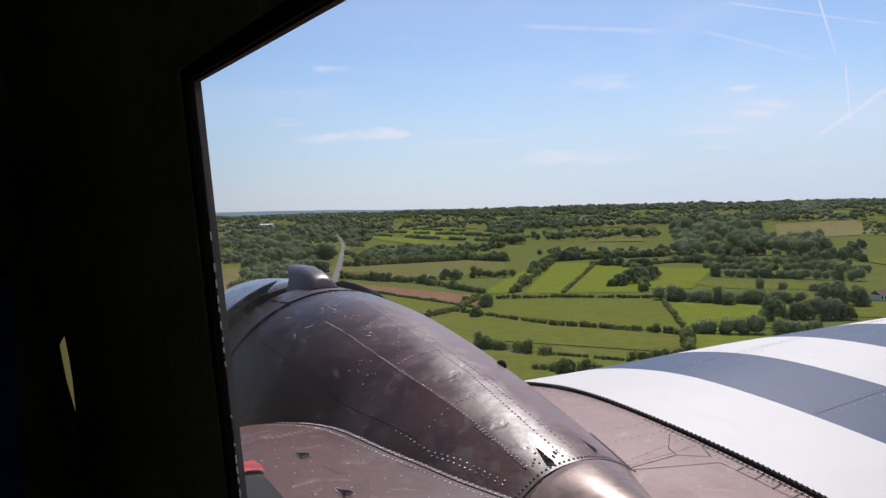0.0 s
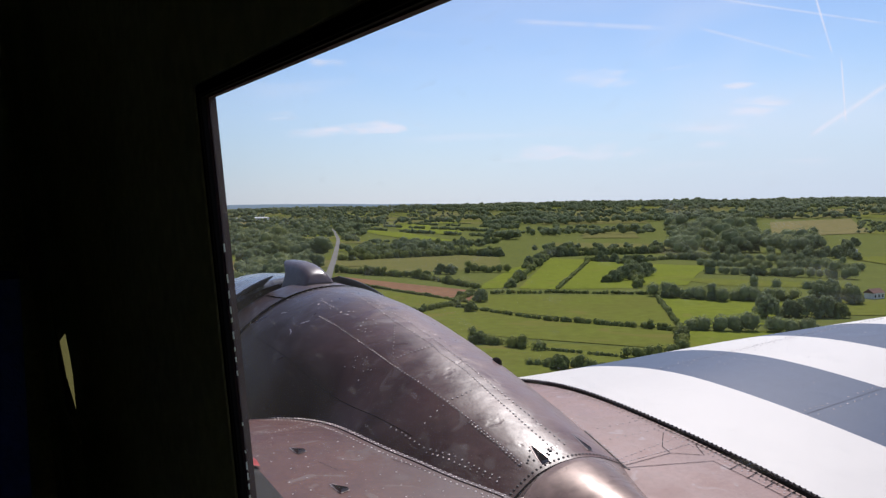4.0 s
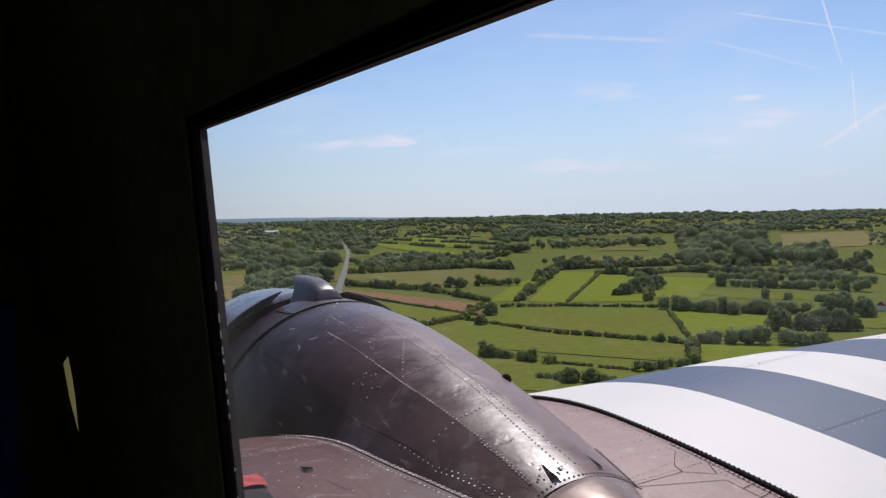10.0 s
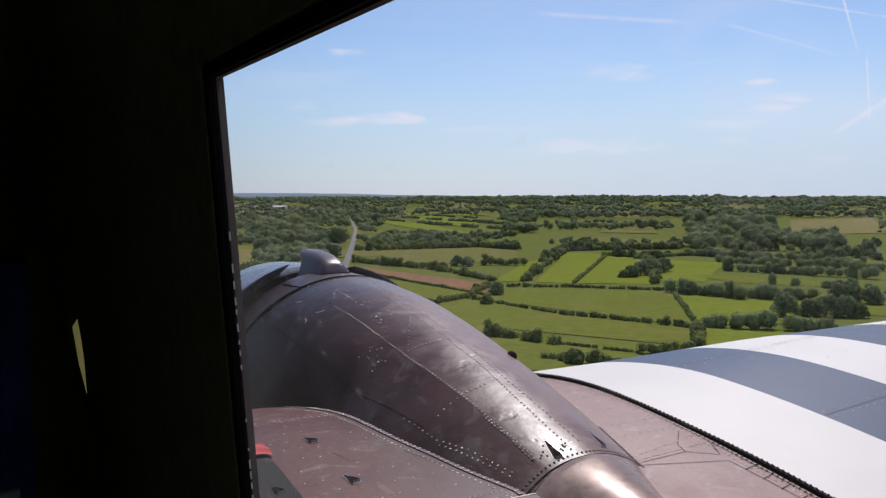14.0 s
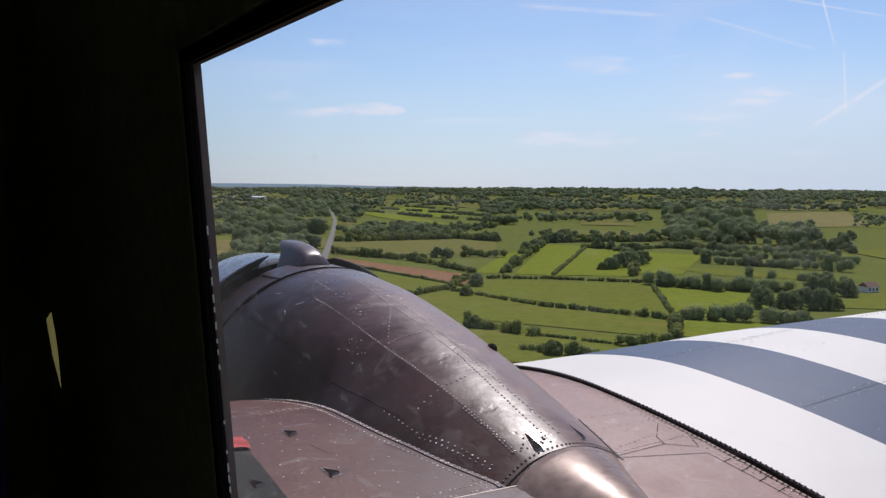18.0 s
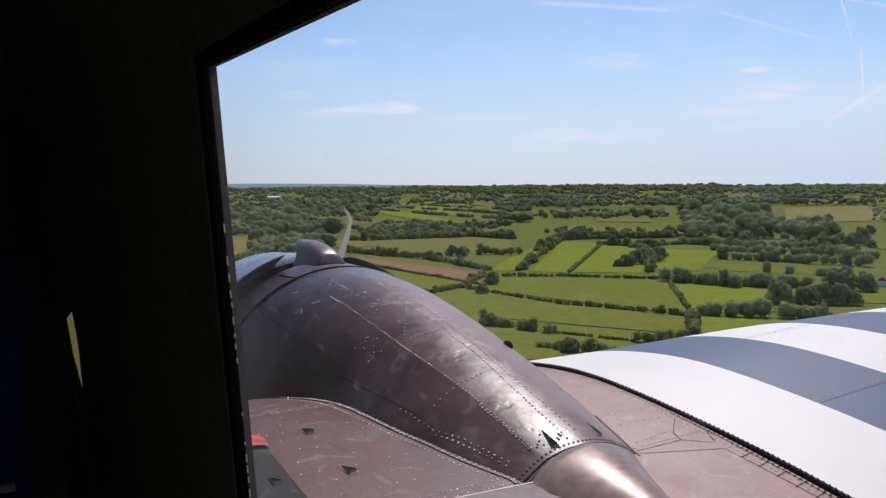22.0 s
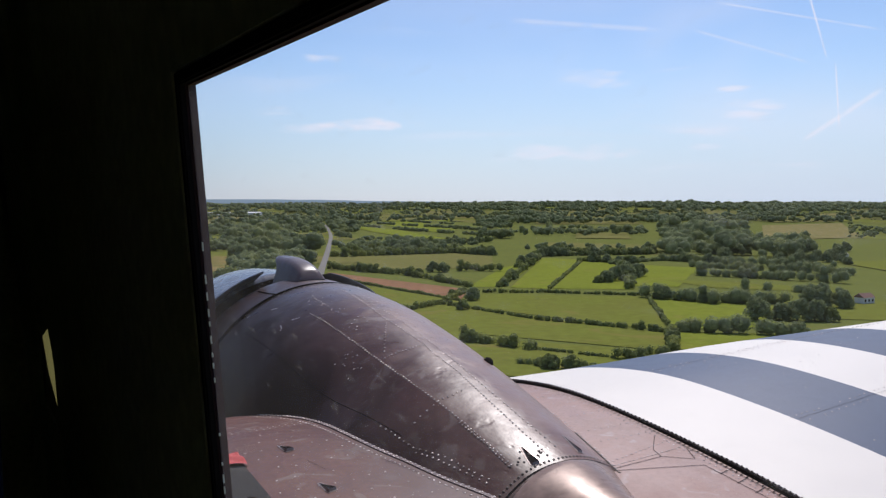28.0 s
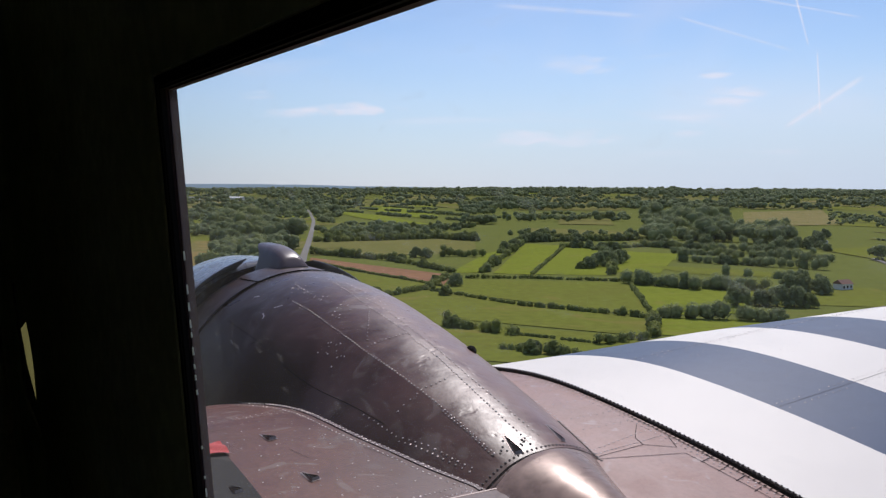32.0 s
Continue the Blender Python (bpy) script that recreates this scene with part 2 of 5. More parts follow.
def dents(m, scale, depth):
    """Scattered shallow dents on top of the surface's own relief."""
    nt = m.node_tree
    N, L = nt.nodes, nt.links
    b = N["Principled BSDF"]
    old = b.inputs["Normal"].links[0].from_socket
    tc, nz, mr, bp = (N.new("ShaderNode" + k) for k in ("TexCoord", "TexNoise", "MapRange", "Bump"))
    L.new(tc.outputs["Object"], nz.inputs["Vector"])
    nz.inputs["Scale"].default_value, nz.inputs["Detail"].default_value, nz.inputs["Distortion"].default_value = scale, 2, 0.4
    mr.interpolation_type = "SMOOTHSTEP"
    L.new(nz.outputs["Fac"], mr.inputs[0])
    mr.inputs[1].default_value, mr.inputs[2].default_value, mr.inputs[3].default_value, mr.inputs[4].default_value = 0.60, 0.74, 1.0, 0.0
    bp.inputs["Strength"].default_value, bp.inputs["Distance"].default_value = 1.0, depth
    L.new(mr.outputs[0], bp.inputs["Height"])
    L.new(old, bp.inputs["Normal"])
    L.new(bp.outputs[0], b.inputs["Normal"])


def axis_tint(m, axis, start, reach, colour, amount, scale=2.6, ragged=0.5):
    """A second colour that sets in along an axis of the aeroplane, with a cloudy edge."""
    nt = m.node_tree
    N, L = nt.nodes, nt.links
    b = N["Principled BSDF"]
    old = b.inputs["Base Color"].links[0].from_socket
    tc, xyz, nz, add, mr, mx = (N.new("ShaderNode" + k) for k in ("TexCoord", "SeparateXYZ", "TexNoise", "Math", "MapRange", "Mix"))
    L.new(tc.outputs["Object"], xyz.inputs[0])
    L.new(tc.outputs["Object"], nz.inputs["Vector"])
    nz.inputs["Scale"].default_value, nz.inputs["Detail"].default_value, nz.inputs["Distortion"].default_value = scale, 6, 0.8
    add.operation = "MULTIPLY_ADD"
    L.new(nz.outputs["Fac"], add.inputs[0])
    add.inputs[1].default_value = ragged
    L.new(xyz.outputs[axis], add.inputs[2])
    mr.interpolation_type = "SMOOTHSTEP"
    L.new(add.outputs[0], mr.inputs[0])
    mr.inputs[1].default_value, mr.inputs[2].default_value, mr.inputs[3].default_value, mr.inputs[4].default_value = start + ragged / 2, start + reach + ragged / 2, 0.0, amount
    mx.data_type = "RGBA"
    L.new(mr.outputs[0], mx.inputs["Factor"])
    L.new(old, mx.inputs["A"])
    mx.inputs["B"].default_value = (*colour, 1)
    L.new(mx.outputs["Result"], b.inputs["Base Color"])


# paler crest and outboard paint, with the sun's sheen put into the colour
axis_tint(NACELLE, "X", 1.98, 0.24, (0.30, 0.192, 0.160), 0.80)
# grimy front, its grey raised to paint in the sky's bluish sheen
axis_tint(NACELLE, "Y", 4.25, 0.85, (0.100, 0.076, 0.086), 0.88)
# inboard wing skin darker and more purple towards the nacelle
axis_tint(BROWN, "X", 1.15, 0.45, (0.080, 0.046, 0.048), 0.60, 3.4, 0.7)
dents(NACELLE, 10, 0.0013)
# inboard flank darker and duller
flank_darkening(NACELLE, (0.022, 0.0130, 0.0115), 2.10, 0.60)
CAP = mat("bare_tail_cap", (0.29, 0.205, 0.172), rough=0.30, metal=0.08, spec=0.10, var=0.3, scale=4, fine=25, tint=(0.18, 0.125, 0.105), bump=0.0011, bump_scale=5, rough_var=0.08)
WORN = mat("worn_bare_metal", (0.27, 0.215, 0.20), rough=0.38, metal=0.45, var=0.25, scale=12, fine=60)
WHITE = mat("white_stripe_paint", (0.78, 0.728, 0.652), rough=0.5, spec=0.3, var=0.03, scale=2, fine=18, tint=(0.71, 0.665, 0.60), bump=0.0006, bump_scale=8)
SLATE = mat("faded_slate_stripe_paint", (0.036, 0.063, 0.126), rough=0.46, spec=0.28, var=0.10, scale=2, fine=40, tint=(0.032, 0.056, 0.112), bump=0.0005, bump_scale=7, rough_var=0.03)
DARK = mat("dark_sealant", (0.015, 0.012, 0.012), rough=0.9, spec=0.03, var=0.2, scale=8, fine=60)
SLOT = mat("unlit_slot", (0.005, 0.004, 0.004), rough=1.0, spec=0.0, var=0.2, scale=8, fine=60)
GAP = mat("panel_gap", (0.055, 0.040, 0.038), rough=0.8, spec=0.1, var=0.3, scale=10, fine=80)
BOLT = mat("bolt_steel", (0.085, 0.070, 0.064), rough=0.6, spec=0.3, var=0.2, scale=20, fine=90)
BOLT_HEAD = mat("worn_bolt_heads", (0.15, 0.115, 0.105), rough=0.5, spec=0.4, var=0.3, scale=20, fine=90)
RIVET = mat("bright_rivets", (0.37, 0.315, 0.30), rough=0.38, metal=0.5, var=0.2, scale=9, fine=50, island=0.5)
GRIP = mat("anti_slip_walkway", (0.026, 0.024, 0.022), rough=0.9, var=0.3, scale=10, fine=160, bump=0.003, bump_scale=260, tint=(0.032, 0.029, 0.027), stains=(9.0, 0.60, (0.060, 0.055, 0.050)))
RED = mat("red_cloth", (0.55, 0.045, 0.04), rough=0.6, var=0.15, scale=20, fine=120)
LINING = mat("dark_cabin_lining", (0.52, 0.53, 0.36), rough=0.9, var=0.25, scale=3, fine=60, bump=0.001, bump_scale=80)
FRAME = mat("dark_window_rubber", (0.012, 0.009, 0.010), rough=0.85, spec=0.08, var=0.25, scale=9, fine=70)
LIP = mat("outer_skin_lip", (0.075, 0.038, 0.046), rough=0.7, spec=0.1, var=0.2, scale=9, fine=50)
BLIND = mat("yellowed_blind", (0.135, 0.122, 0.040), rough=0.8, var=0.1, scale=9, fine=70)
# cowling grey, lightened to carry the sky's sheen seen at a low angle
COWL = mat("sky_sheen_cowl_paint", (0.20, 0.20, 0.215), rough=0.26, metal=0.25, var=0.15, scale=4, fine=30, rough_var=0.08)
FLAP = mat("pale_cowl_flap", (0.30, 0.315, 0.34), rough=0.36, metal=0.3, var=0.12, scale=5, fine=30, rough_var=0.08)

LEAF = foliage("hedge_leaves", (0.225, 0.255, 0.082), (0.165, 0.195, 0.066))
LEAF2 = foliage("tree_leaves", (0.262, 0.298, 0.140), (0.195, 0.230, 0.108))
LEAF3 = foliage("light_tree_leaves", (0.250, 0.275, 0.110), (0.19, 0.22, 0.09))
BARK = mat("bark", (0.10, 0.075, 0.055), rough=0.9, var=0.3, scale=2, fine=14)


def grass(name, base, tint, patch=None):
    return mat(name, base, rough=1.0, spec=0.0, var=0.24, scale=0.030, fine=0.22, tint=tint, bump=0.15, bump_scale=1.2, stains=patch)


GRASS = grass("rough_pasture", (0.142, 0.158, 0.042), (0.118, 0.134, 0.038), patch=(0.05, 0.60, (0.15, 0.15, 0.045)))
FIELD_BRIGHT = grass("bright_pasture", (0.185, 0.212, 0.031), (0.150, 0.178, 0.030), patch=(0.05, 0.60, (0.20, 0.20, 0.043)))
FIELD_GREEN = grass("green_pasture", (0.155, 0.172, 0.034), (0.150, 0.150, 0.037), patch=(0.04, 0.58, (0.185, 0.170, 0.045)))
FIELD_OLIVE = grass("olive_meadow", (0.175, 0.165, 0.055), (0.138, 0.145, 0.045), patch=(0.06, 0.60, (0.20, 0.17, 0.07)))
FIELD_STRAW = grass("mown_straw_meadow", (0.235, 0.195, 0.085), (0.165, 0.160, 0.06), patch=(0.05, 0.55, (0.15, 0.155, 0.055)))
FIELD_DRY = grass("dry_grass", (0.25, 0.185, 0.075), (0.20, 0.165, 0.065))
FIELD_EARTH = grass("ploughed_earth", (0.27, 0.150, 0.085), (0.22, 0.125, 0.075))
ROAD = mat("worn_asphalt", (0.165, 0.150, 0.125), rough=0.9, var=0.12, scale=0.1, fine=3)
PALE = mat("pale_render", (0.72, 0.70, 0.66), rough=0.8, var=0.08, scale=0.3, fine=4)
STONE = mat("grey_stone_wall", (0.27, 0.255, 0.235), rough=0.9, var=0.2, scale=0.8, fine=6, bump=0.02, bump_scale=3)
GREYROOF = mat("grey_sheet_roof", (0.32, 0.32, 0.33), rough=0.7, var=0.1, scale=0.3, fine=4)
TILE = mat("brown_tile_roof", (0.20, 0.10, 0.07), rough=0.85, var=0.2, scale=0.4, fine=5)
GLASSDARK = mat("dark_glazing", (0.02, 0.024, 0.03), rough=0.1, var=0.1)

# ---- mesh helpers ----


def mesh_of(name, verts, faces, material, smooth=False, mats=None, index=None):
    me = bpy.data.meshes.new(name)
    me.from_pydata([tuple(v) for v in verts], [], [tuple(int(i) for i in f) for f in faces])
    for m in (mats or [material]):
        me.materials.append(m)
    if index is not None:
        me.polygons.foreach_set("material_index", index)
    if smooth:
        me.polygons.foreach_set("use_smooth", [True] * len(me.polygons))
    me.update()
    return me


def part(name, data, parent, label=""):
    """data: a mesh, or a bmesh and its material as a pair; linked as one object under its thing."""
    if isinstance(data, tuple):
        bm, material = data
        me = bpy.data.meshes.new(name)
        bm.to_mesh(me)
        bm.free()
        me.materials.append(material)
        data = me
    ob = new(name, data)
    ob.parent = parent
    return tagged(ob, label)


def grid_faces(rows, cols, wrap=False, flip=False):
    f = []
    for i in range(rows - 1):
        for j in range(cols if wrap else cols - 1):
            a, b = i * cols + j, i * cols + (j + 1) % cols
            q = (a, b, b + cols, a + cols)
            f.append(q[::-1] if flip else q)
    return f


def box(bm, lo, hi, bevel=0.0):
    m = Matrix.LocRotScale([(a + b) / 2 for a, b in zip(lo, hi)], None, [b - a for a, b in zip(lo, hi)])
    vs = bmesh.ops.create_cube(bm, size=1, matrix=m)["verts"]
    if bevel:
        es = list({e for v in vs for e in v.link_edges})
        bmesh.ops.bevel(bm, geom=es, offset=bevel, segments=2, affect="EDGES")
    return bm


# ---- the aeroplane: local x outboard, y forward, z up, from the seat's eye ----
AC = Matrix(((0.87945, -0.47588, -0.01064, 0), (0.47561, 0.87941, -0.02082, 0), (0.01927, 0.01325, 0.99973, 50), (0, 0, 0, 1)))
aeroplane = tagged(new("aeroplane"), "old twin-engined airliner, purple-brown paint with white and slate wing stripes", "aeroplane")
aeroplane.matrix_world = AC

JOINT, LEAD, CHORD, ROOT_Z = 2.813, 4.967, 4.069, -1.495
SWEEP, DIHEDRAL = math.tan(radians(15.5)), math.tan(radians(5))


def foil(x, upper=True):
    t, m, p = 0.15, 0.02, 0.4
    yt = 5 * t * (0.2969 * math.sqrt(x) - 0.126 * x - 0.3516 * x * x + 0.2843 * x**3 - 0.1015 * x**4)
    yc = m / p**2 * (2 * p * x - x * x) if x < p else m / (1 - p)**2 * ((1 - 2 * p) + 2 * p * x - x * x)
    return yc + yt if upper else yc - yt


def station(v):
    """Leading edge, chord and base height at the spanwise place v."""
    s = max(v - JOINT, 0.0)
    return LEAD - s * SWEEP, CHORD - s * (SWEEP + 0.02), ROOT_Z + s * DIHEDRAL


def nose_drop(v, x):
    """The forward upper skin lies a little lower than the plain section, less so outboard."""
    t = min(1.0, max(0.0, (0.38 - x) / 0.24))
    s = min(1.0, max(0.0, (v - 3.4) / 1.1))
    return 0.028 * t * t * (3 - 2 * t) * (1 - s)


def top(v, u):
    le, c, z = station(v)
    x = min(max((le - u) / c, 0.0), 1.0)
    return z + foil(x) * c - nose_drop(v, x)


def on_wing(v, u, lift=0.0):
    return Vector((v, u, top(v, u) + lift))


def wing_skin(name, spans, material, mats=None, pick=None, n=44):
    xs = [(1 - math.cos(math.pi * i / n)) / 2 for i in range(n + 1)]
    loop = [(x, True) for x in xs] + [(x, False) for x in reversed(xs[1:-1])]
    verts, index = [], []
    for v in spans:
        le, c, z = station(v)
        verts += [(v, le - x * c, z + foil(x, up) * c - (nose_drop(v, x) if up else 0.028 * (x < 0.02))) for x, up in loop]
    k = len(loop)
    faces = grid_faces(len(spans), k, wrap=True, flip=True)
    for i in range(len(spans) - 1):
        index += [pick(0.5 * (spans[i] + spans[i + 1])) if pick else 0] * k
    faces += [tuple(range(k)), tuple(reversed(range(len(verts) - k, len(verts))))]
    index += [index[0], index[-1]]
    me = mesh_of(name, verts, faces, material, True, mats, index)
    me.set_sharp_from_angle(angle=radians(70))
    return me


centre = part("centre_wing", wing_skin("centre_wing", [-1.6, -0.8, 0.0] + [0.35 + (JOINT - 0.37) * i / 8 for i in range(9)], BROWN, [BROWN, PALE_BROWN], lambda v: int(v > 2.058)), aeroplane, "purple-brown riveted centre wing panel")
EDGES = [JOINT, JOINT + 0.626, JOINT + 1.236, JOINT + 1.846, JOINT + 2.456, JOINT + 3.066]
spans = []
for a, b in zip(EDGES, EDGES[1:] + [JOINT + 9.0]):
    k = 3 if b - a < 1 else 10
    spans += [a + (b - a) * i / k for i in range(k)]
spans.append(JOINT + 9.0)


def stripe(v):
    for i, e in enumerate(EDGES[1:]):
        if v < e:
            return i % 2
    return 2


outer = part("outer_wing", wing_skin("outer_wing", spans, WHITE, [WHITE, SLATE, BROWN], stripe), aeroplane, "outer wing with broad white and slate stripes")


def ribbon(points, width, lift, thick=0.0):
    """A strip laid along points on the wing."""
    verts = []
    for i, p in enumerate(points):
        a, b = points[max(i - 1, 0)], points[min(i + 1, len(points) - 1)]
        d = Vector((b[0] - a[0], b[1] - a[1], 0)).normalized()
        n = Vector((-d.y, d.x, 0)) * width / 2
        for s in (1, -1):
            q = Vector((p[0], p[1], 0)) + n * s
            verts.append(on_wing(q.x, q.y, lift))
    k = len(points)
    faces = [(2 * i, 2 * i + 1, 2 * i + 3, 2 * i + 2) for i in range(k - 1)]
    if thick:
        low = [v - Vector((0, 0, thick)) for v in verts]
        o = len(verts)
        verts = verts + low
        for i in range(k - 1):
            faces += [(2 * i, 2 * i + 2, 2 * i + 2 + o, 2 * i + o), (2 * i + 1, 2 * i + 1 + o, 2 * i + 3 + o, 2 * i + 3)]
        faces += [(0, o, 1 + o, 1), (2 * k - 2, 2 * k - 1, 2 * k - 1 + o, 2 * k - 2 + o)]
    return verts, faces


def along(a, b, n):
    return [(a[0] + (b[0] - a[0]) * i / n, a[1] + (b[1] - a[1]) * i / n) for i in range(n + 1)]


seam_line = along((JOINT, 4.93), (JOINT, 1.0), 60)


def flange_lift(u):
    """The joint's cover stands proud, most at its two ends."""
    return 0.008 + min(0.005, 0.012 * ((u - 3.1) / 1.05) ** 2)


verts, faces = [], []
for i, (v, u) in enumerate(seam_line):
    verts += [on_wing(v + d, u, flange_lift(u) - e) for d, e in ((-0.012, 0.04), (-0.012, 0.002), (-0.010, 0.0), (0.010, 0.0), (0.012, 0.002), (0.012, 0.04))]
flange = part("joint_flange", mesh_of("joint_flange", verts, grid_faces(len(seam_line), 6), DARK), aeroplane, "dark bolted strip over the wing joint")
bm = bmesh.new()
bmesh.ops.create_cone(bm, cap_ends=True, segments=8, radius1=0.0044, radius2=0.0036, depth=0.006)
bolt_mesh = bpy.data.meshes.new("bolt")
bm.to_mesh(bolt_mesh)
bm.free()
bolt_mesh.materials.append(BOLT_HEAD)
for row in (-0.0054, 0.0054):
    u = 4.55
    while u > 1.1:
        b = part("bolt", bolt_mesh, flange)
        b.location = on_wing(JOINT + row, u, flange_lift(u) + 0.003)
        u -= 0.027

# rivets: low domes
rivet_spots = []


def rivets_on_wing(a, b, gap=0.035, lift=0.0005):
    n = max(1, int(math.dist(a, b) / gap))
    for p in along(a, b, n):
        q = (p[0] + random.uniform(-.002, .002), p[1] + random.uniform(-.003, .003))
        rivet_spots.append((on_wing(*q, lift), Vector((0, 0, 1))))


def rivet_mesh(name, spots, r):
    verts, faces = [], []
    for p, n in spots:
        q = n.to_track_quat("Z", "Y")
        o = len(verts)
        verts += [p + q @ Vector((r * math.cos(k * math.pi / 3), r * math.sin(k * math.pi / 3), 0)) for k in range(6)]
        verts += [p + q @ Vector((0.55 * r * math.cos(k * math.pi / 3), 0.55 * r * math.sin(k * math.pi / 3), 0.4 * r)) for k in range(6)]
        faces += [(o + k, o + (k + 1) % 6, o + 6 + (k + 1) % 6, o + 6 + k) for k in range(6)] + [tuple(o + 6 + k for k in range(6))]
    return mesh_of(name, verts, faces, RIVET, True)


# ---- nacelle ----
AXIS = 2.058
T_U, T_Z = (5.25, 4.7, 4.2, 3.7, 3.3, 3.0, 2.8, 2.65), (-0.632, -0.667, -0.741, -0.841, -0.933, -1.008, -1.060, -1.103)    # crest
R_U, R_W = (5.25, 4.2, 3.6, 3.1, 2.65), (0.746, 0.624, 0.489, 0.368, 0.250)                                          # outboard half width
L_U, L_W = (5.25, 4.5, 4.25, 4.05, 3.82, 3.48, 3.28, 3.08, 2.875, 2.65), (0.820, 0.775, 0.715, 0.650, 0.600, 0.566, 0.534, 0.482, 0.426, 0.338)              # inboard half width


def table(u, xs, ys):
    """Smooth curve through a table whose places fall."""
    for i in range(len(xs) - 1):
        if u >= xs[i + 1] or i == len(xs) - 2:
            break
    x0, x1 = xs[i], xs[i + 1]
    m = [(ys[min(k + 1, len(ys) - 1)] - ys[max(k - 1, 0)]) / (xs[min(k + 1, len(ys) - 1)] - xs[max(k - 1, 0)]) for k in (i, i + 1)]
    t = (u - x0) / (x1 - x0)
    h = x1 - x0
    return (2 * t**3 - 3 * t * t + 1) * ys[i] + (t**3 - 2 * t * t + t) * h * m[0] + (3 * t * t - 2 * t**3) * ys[i + 1] + (t**3 - t * t) * h * m[1]


def deck(u):
    return top(AXIS, u) if u < 4.2 else top(AXIS, 4.2)


def inboard(u, offset):
    """The arc part that lies a given distance inboard of the axis at station u."""
    k = min(u, 5.25)
    h, a = table(k, T_U, T_Z) - deck(k), table(k, L_U, L_W)
    r = (a * a + h * h) / (2 * h)
    root = 0.10 if k < 4.1 else 0.10 + 0.8 * min(1, (k - 4.1) / 0.6)
    return math.asin(-offset / r) / math.acos(max(-0.6, (r - h - root) / r))


def lap(u):
    """Where the long lap joint runs between the nacelle's upper and side skins."""
    s = min(u, 5.25) - 3.7
    return inboard(u, 0.2515 + 0.0551 * s + 0.0107 * s * s + 0.016 * min(1.0, max(0.0, (s + 0.5) / 0.5)))


def arc(u, phi_part):
    k = min(u, 5.25)
    h = table(k, T_U, T_Z) - deck(k)
    a = table(k, L_U, L_W) if phi_part < 0 else table(k, R_U, R_W)
    r = (a * a + h * h) / (2 * h)
    root = 0.10 if k < 4.1 else 0.10 + 0.8 * min(1, (k - 4.1) / 0.6)
    phi = phi_part * math.acos(max(-0.6, (r - h - root) / r))
    return Vector((AXIS + r * math.sin(phi), u, deck(k) + h - r + r * math.cos(phi))), Vector((math.sin(phi), 0, math.cos(phi)))


def hump(u, phi_part):
    """Point and normal of the nacelle at station u; phi_part runs from -1 (inboard root) to 1. The side skin flattens towards the tail."""
    p, n = arc(u, phi_part)
    f = lap(u)
    if phi_part < f:
        t = min(1.0, max(0.0, (4.2 - u) / 0.6))
        flat = 0.85 * t * t * (3 - 2 * t)
        k = min(u, 5.25)
        h, w = table(k, T_U, T_Z) - deck(k), table(k, L_U, L_W)
        r = (w * w + h * h) / (2 * h)
        root = 0.10 if k < 4.1 else 0.10 + 0.8 * min(1, (k - 4.1) / 0.6)
        foot = -math.acos((r - h) / r) / math.acos(max(-0.6, (r - h - root) / r))     # where the arc meets the deck
        a, b = arc(u, f)[0], arc(u, foot)[0]
        q = a + (b - a) * ((phi_part - f) / (foot - f))
        side = Vector((b.z - a.z, 0, a.x - b.x)).normalized()
        p, n = p.lerp(q, flat), n.lerp(side, flat).normalized()
    return p, n


def swept(u, phi_part):
    """As hump(), with the tail seam swept aft towards the inboard root."""
    p, n = hump(u, phi_part)
    if phi_part < 0:
        d = 0.085 * min(1.0, phi_part * phi_part * 1.5) * min(1.0, max(0.0, (3.0 - u) / 0.35))
        p = p + Vector((0.4 * d, -d, top(p.x, p.y - d) - top(p.x, p.y)))
    return p, n


def nacelle_mesh(cols=(30, 46)):
    """The nacelle's skin, with columns that meet along the crease of its lap joint."""
    verts, us = [], [5.62 - 2.97 * i / 90 for i in range(91)]
    for u in us:
        k = lap(u)
        fs = [-1 + (k + 1) * j / cols[0] for j in range(cols[0])] + [k + (1 - k) * j / cols[1] for j in range(cols[1] + 1)]
        verts += [swept(u, f)[0] for f in fs]
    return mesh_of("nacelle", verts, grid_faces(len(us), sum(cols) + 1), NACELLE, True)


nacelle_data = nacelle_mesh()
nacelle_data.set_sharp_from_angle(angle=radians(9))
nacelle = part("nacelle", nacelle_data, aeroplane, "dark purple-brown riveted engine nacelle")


def cap_mesh():
    """The tail cap: a low shell that narrows to a point, wider on its inboard side."""
    verts, n, cols = [], 30, 20
    for i in range(n + 1):
        u = 2.70 - 0.765 * i / n
        t = max(0.0, (2.655 - u) / 0.72)
        tuck = 0.012 * min(1.0, max(0.0, (u - 2.655) / 0.03))
        high = 0.080 * (1 - t ** 1.6) + 0.002 - tuck
        z0 = top(AXIS, u)
        for side, half in ((-1, 0.338 * (1 - t ** 1.04) + 0.003), (1, 0.244 * (1 - t ** 0.86) + 0.003)):
            r = (half * half + high * high) / (2 * high)
            full = math.acos(max(-0.5, (r - high - 0.012) / r))
            ks = range(cols, 0, -1) if side < 0 else range(cols + 1)
            for j in ks:
                phi = full * j / cols
                d = 0.085 * min(1.0, 1.3 * (j / cols) ** 2) * (1 - t) ** 2 if side < 0 else 0.0
                x = AXIS + side * r * math.sin(phi) + 0.4 * d
                verts.append((x, u - d, z0 + high - r + r * math.cos(phi) + top(x, u - d) - top(x, u)))
    return mesh_of("tail_cap", verts, grid_faces(n + 1, 2 * cols + 1), CAP, True)


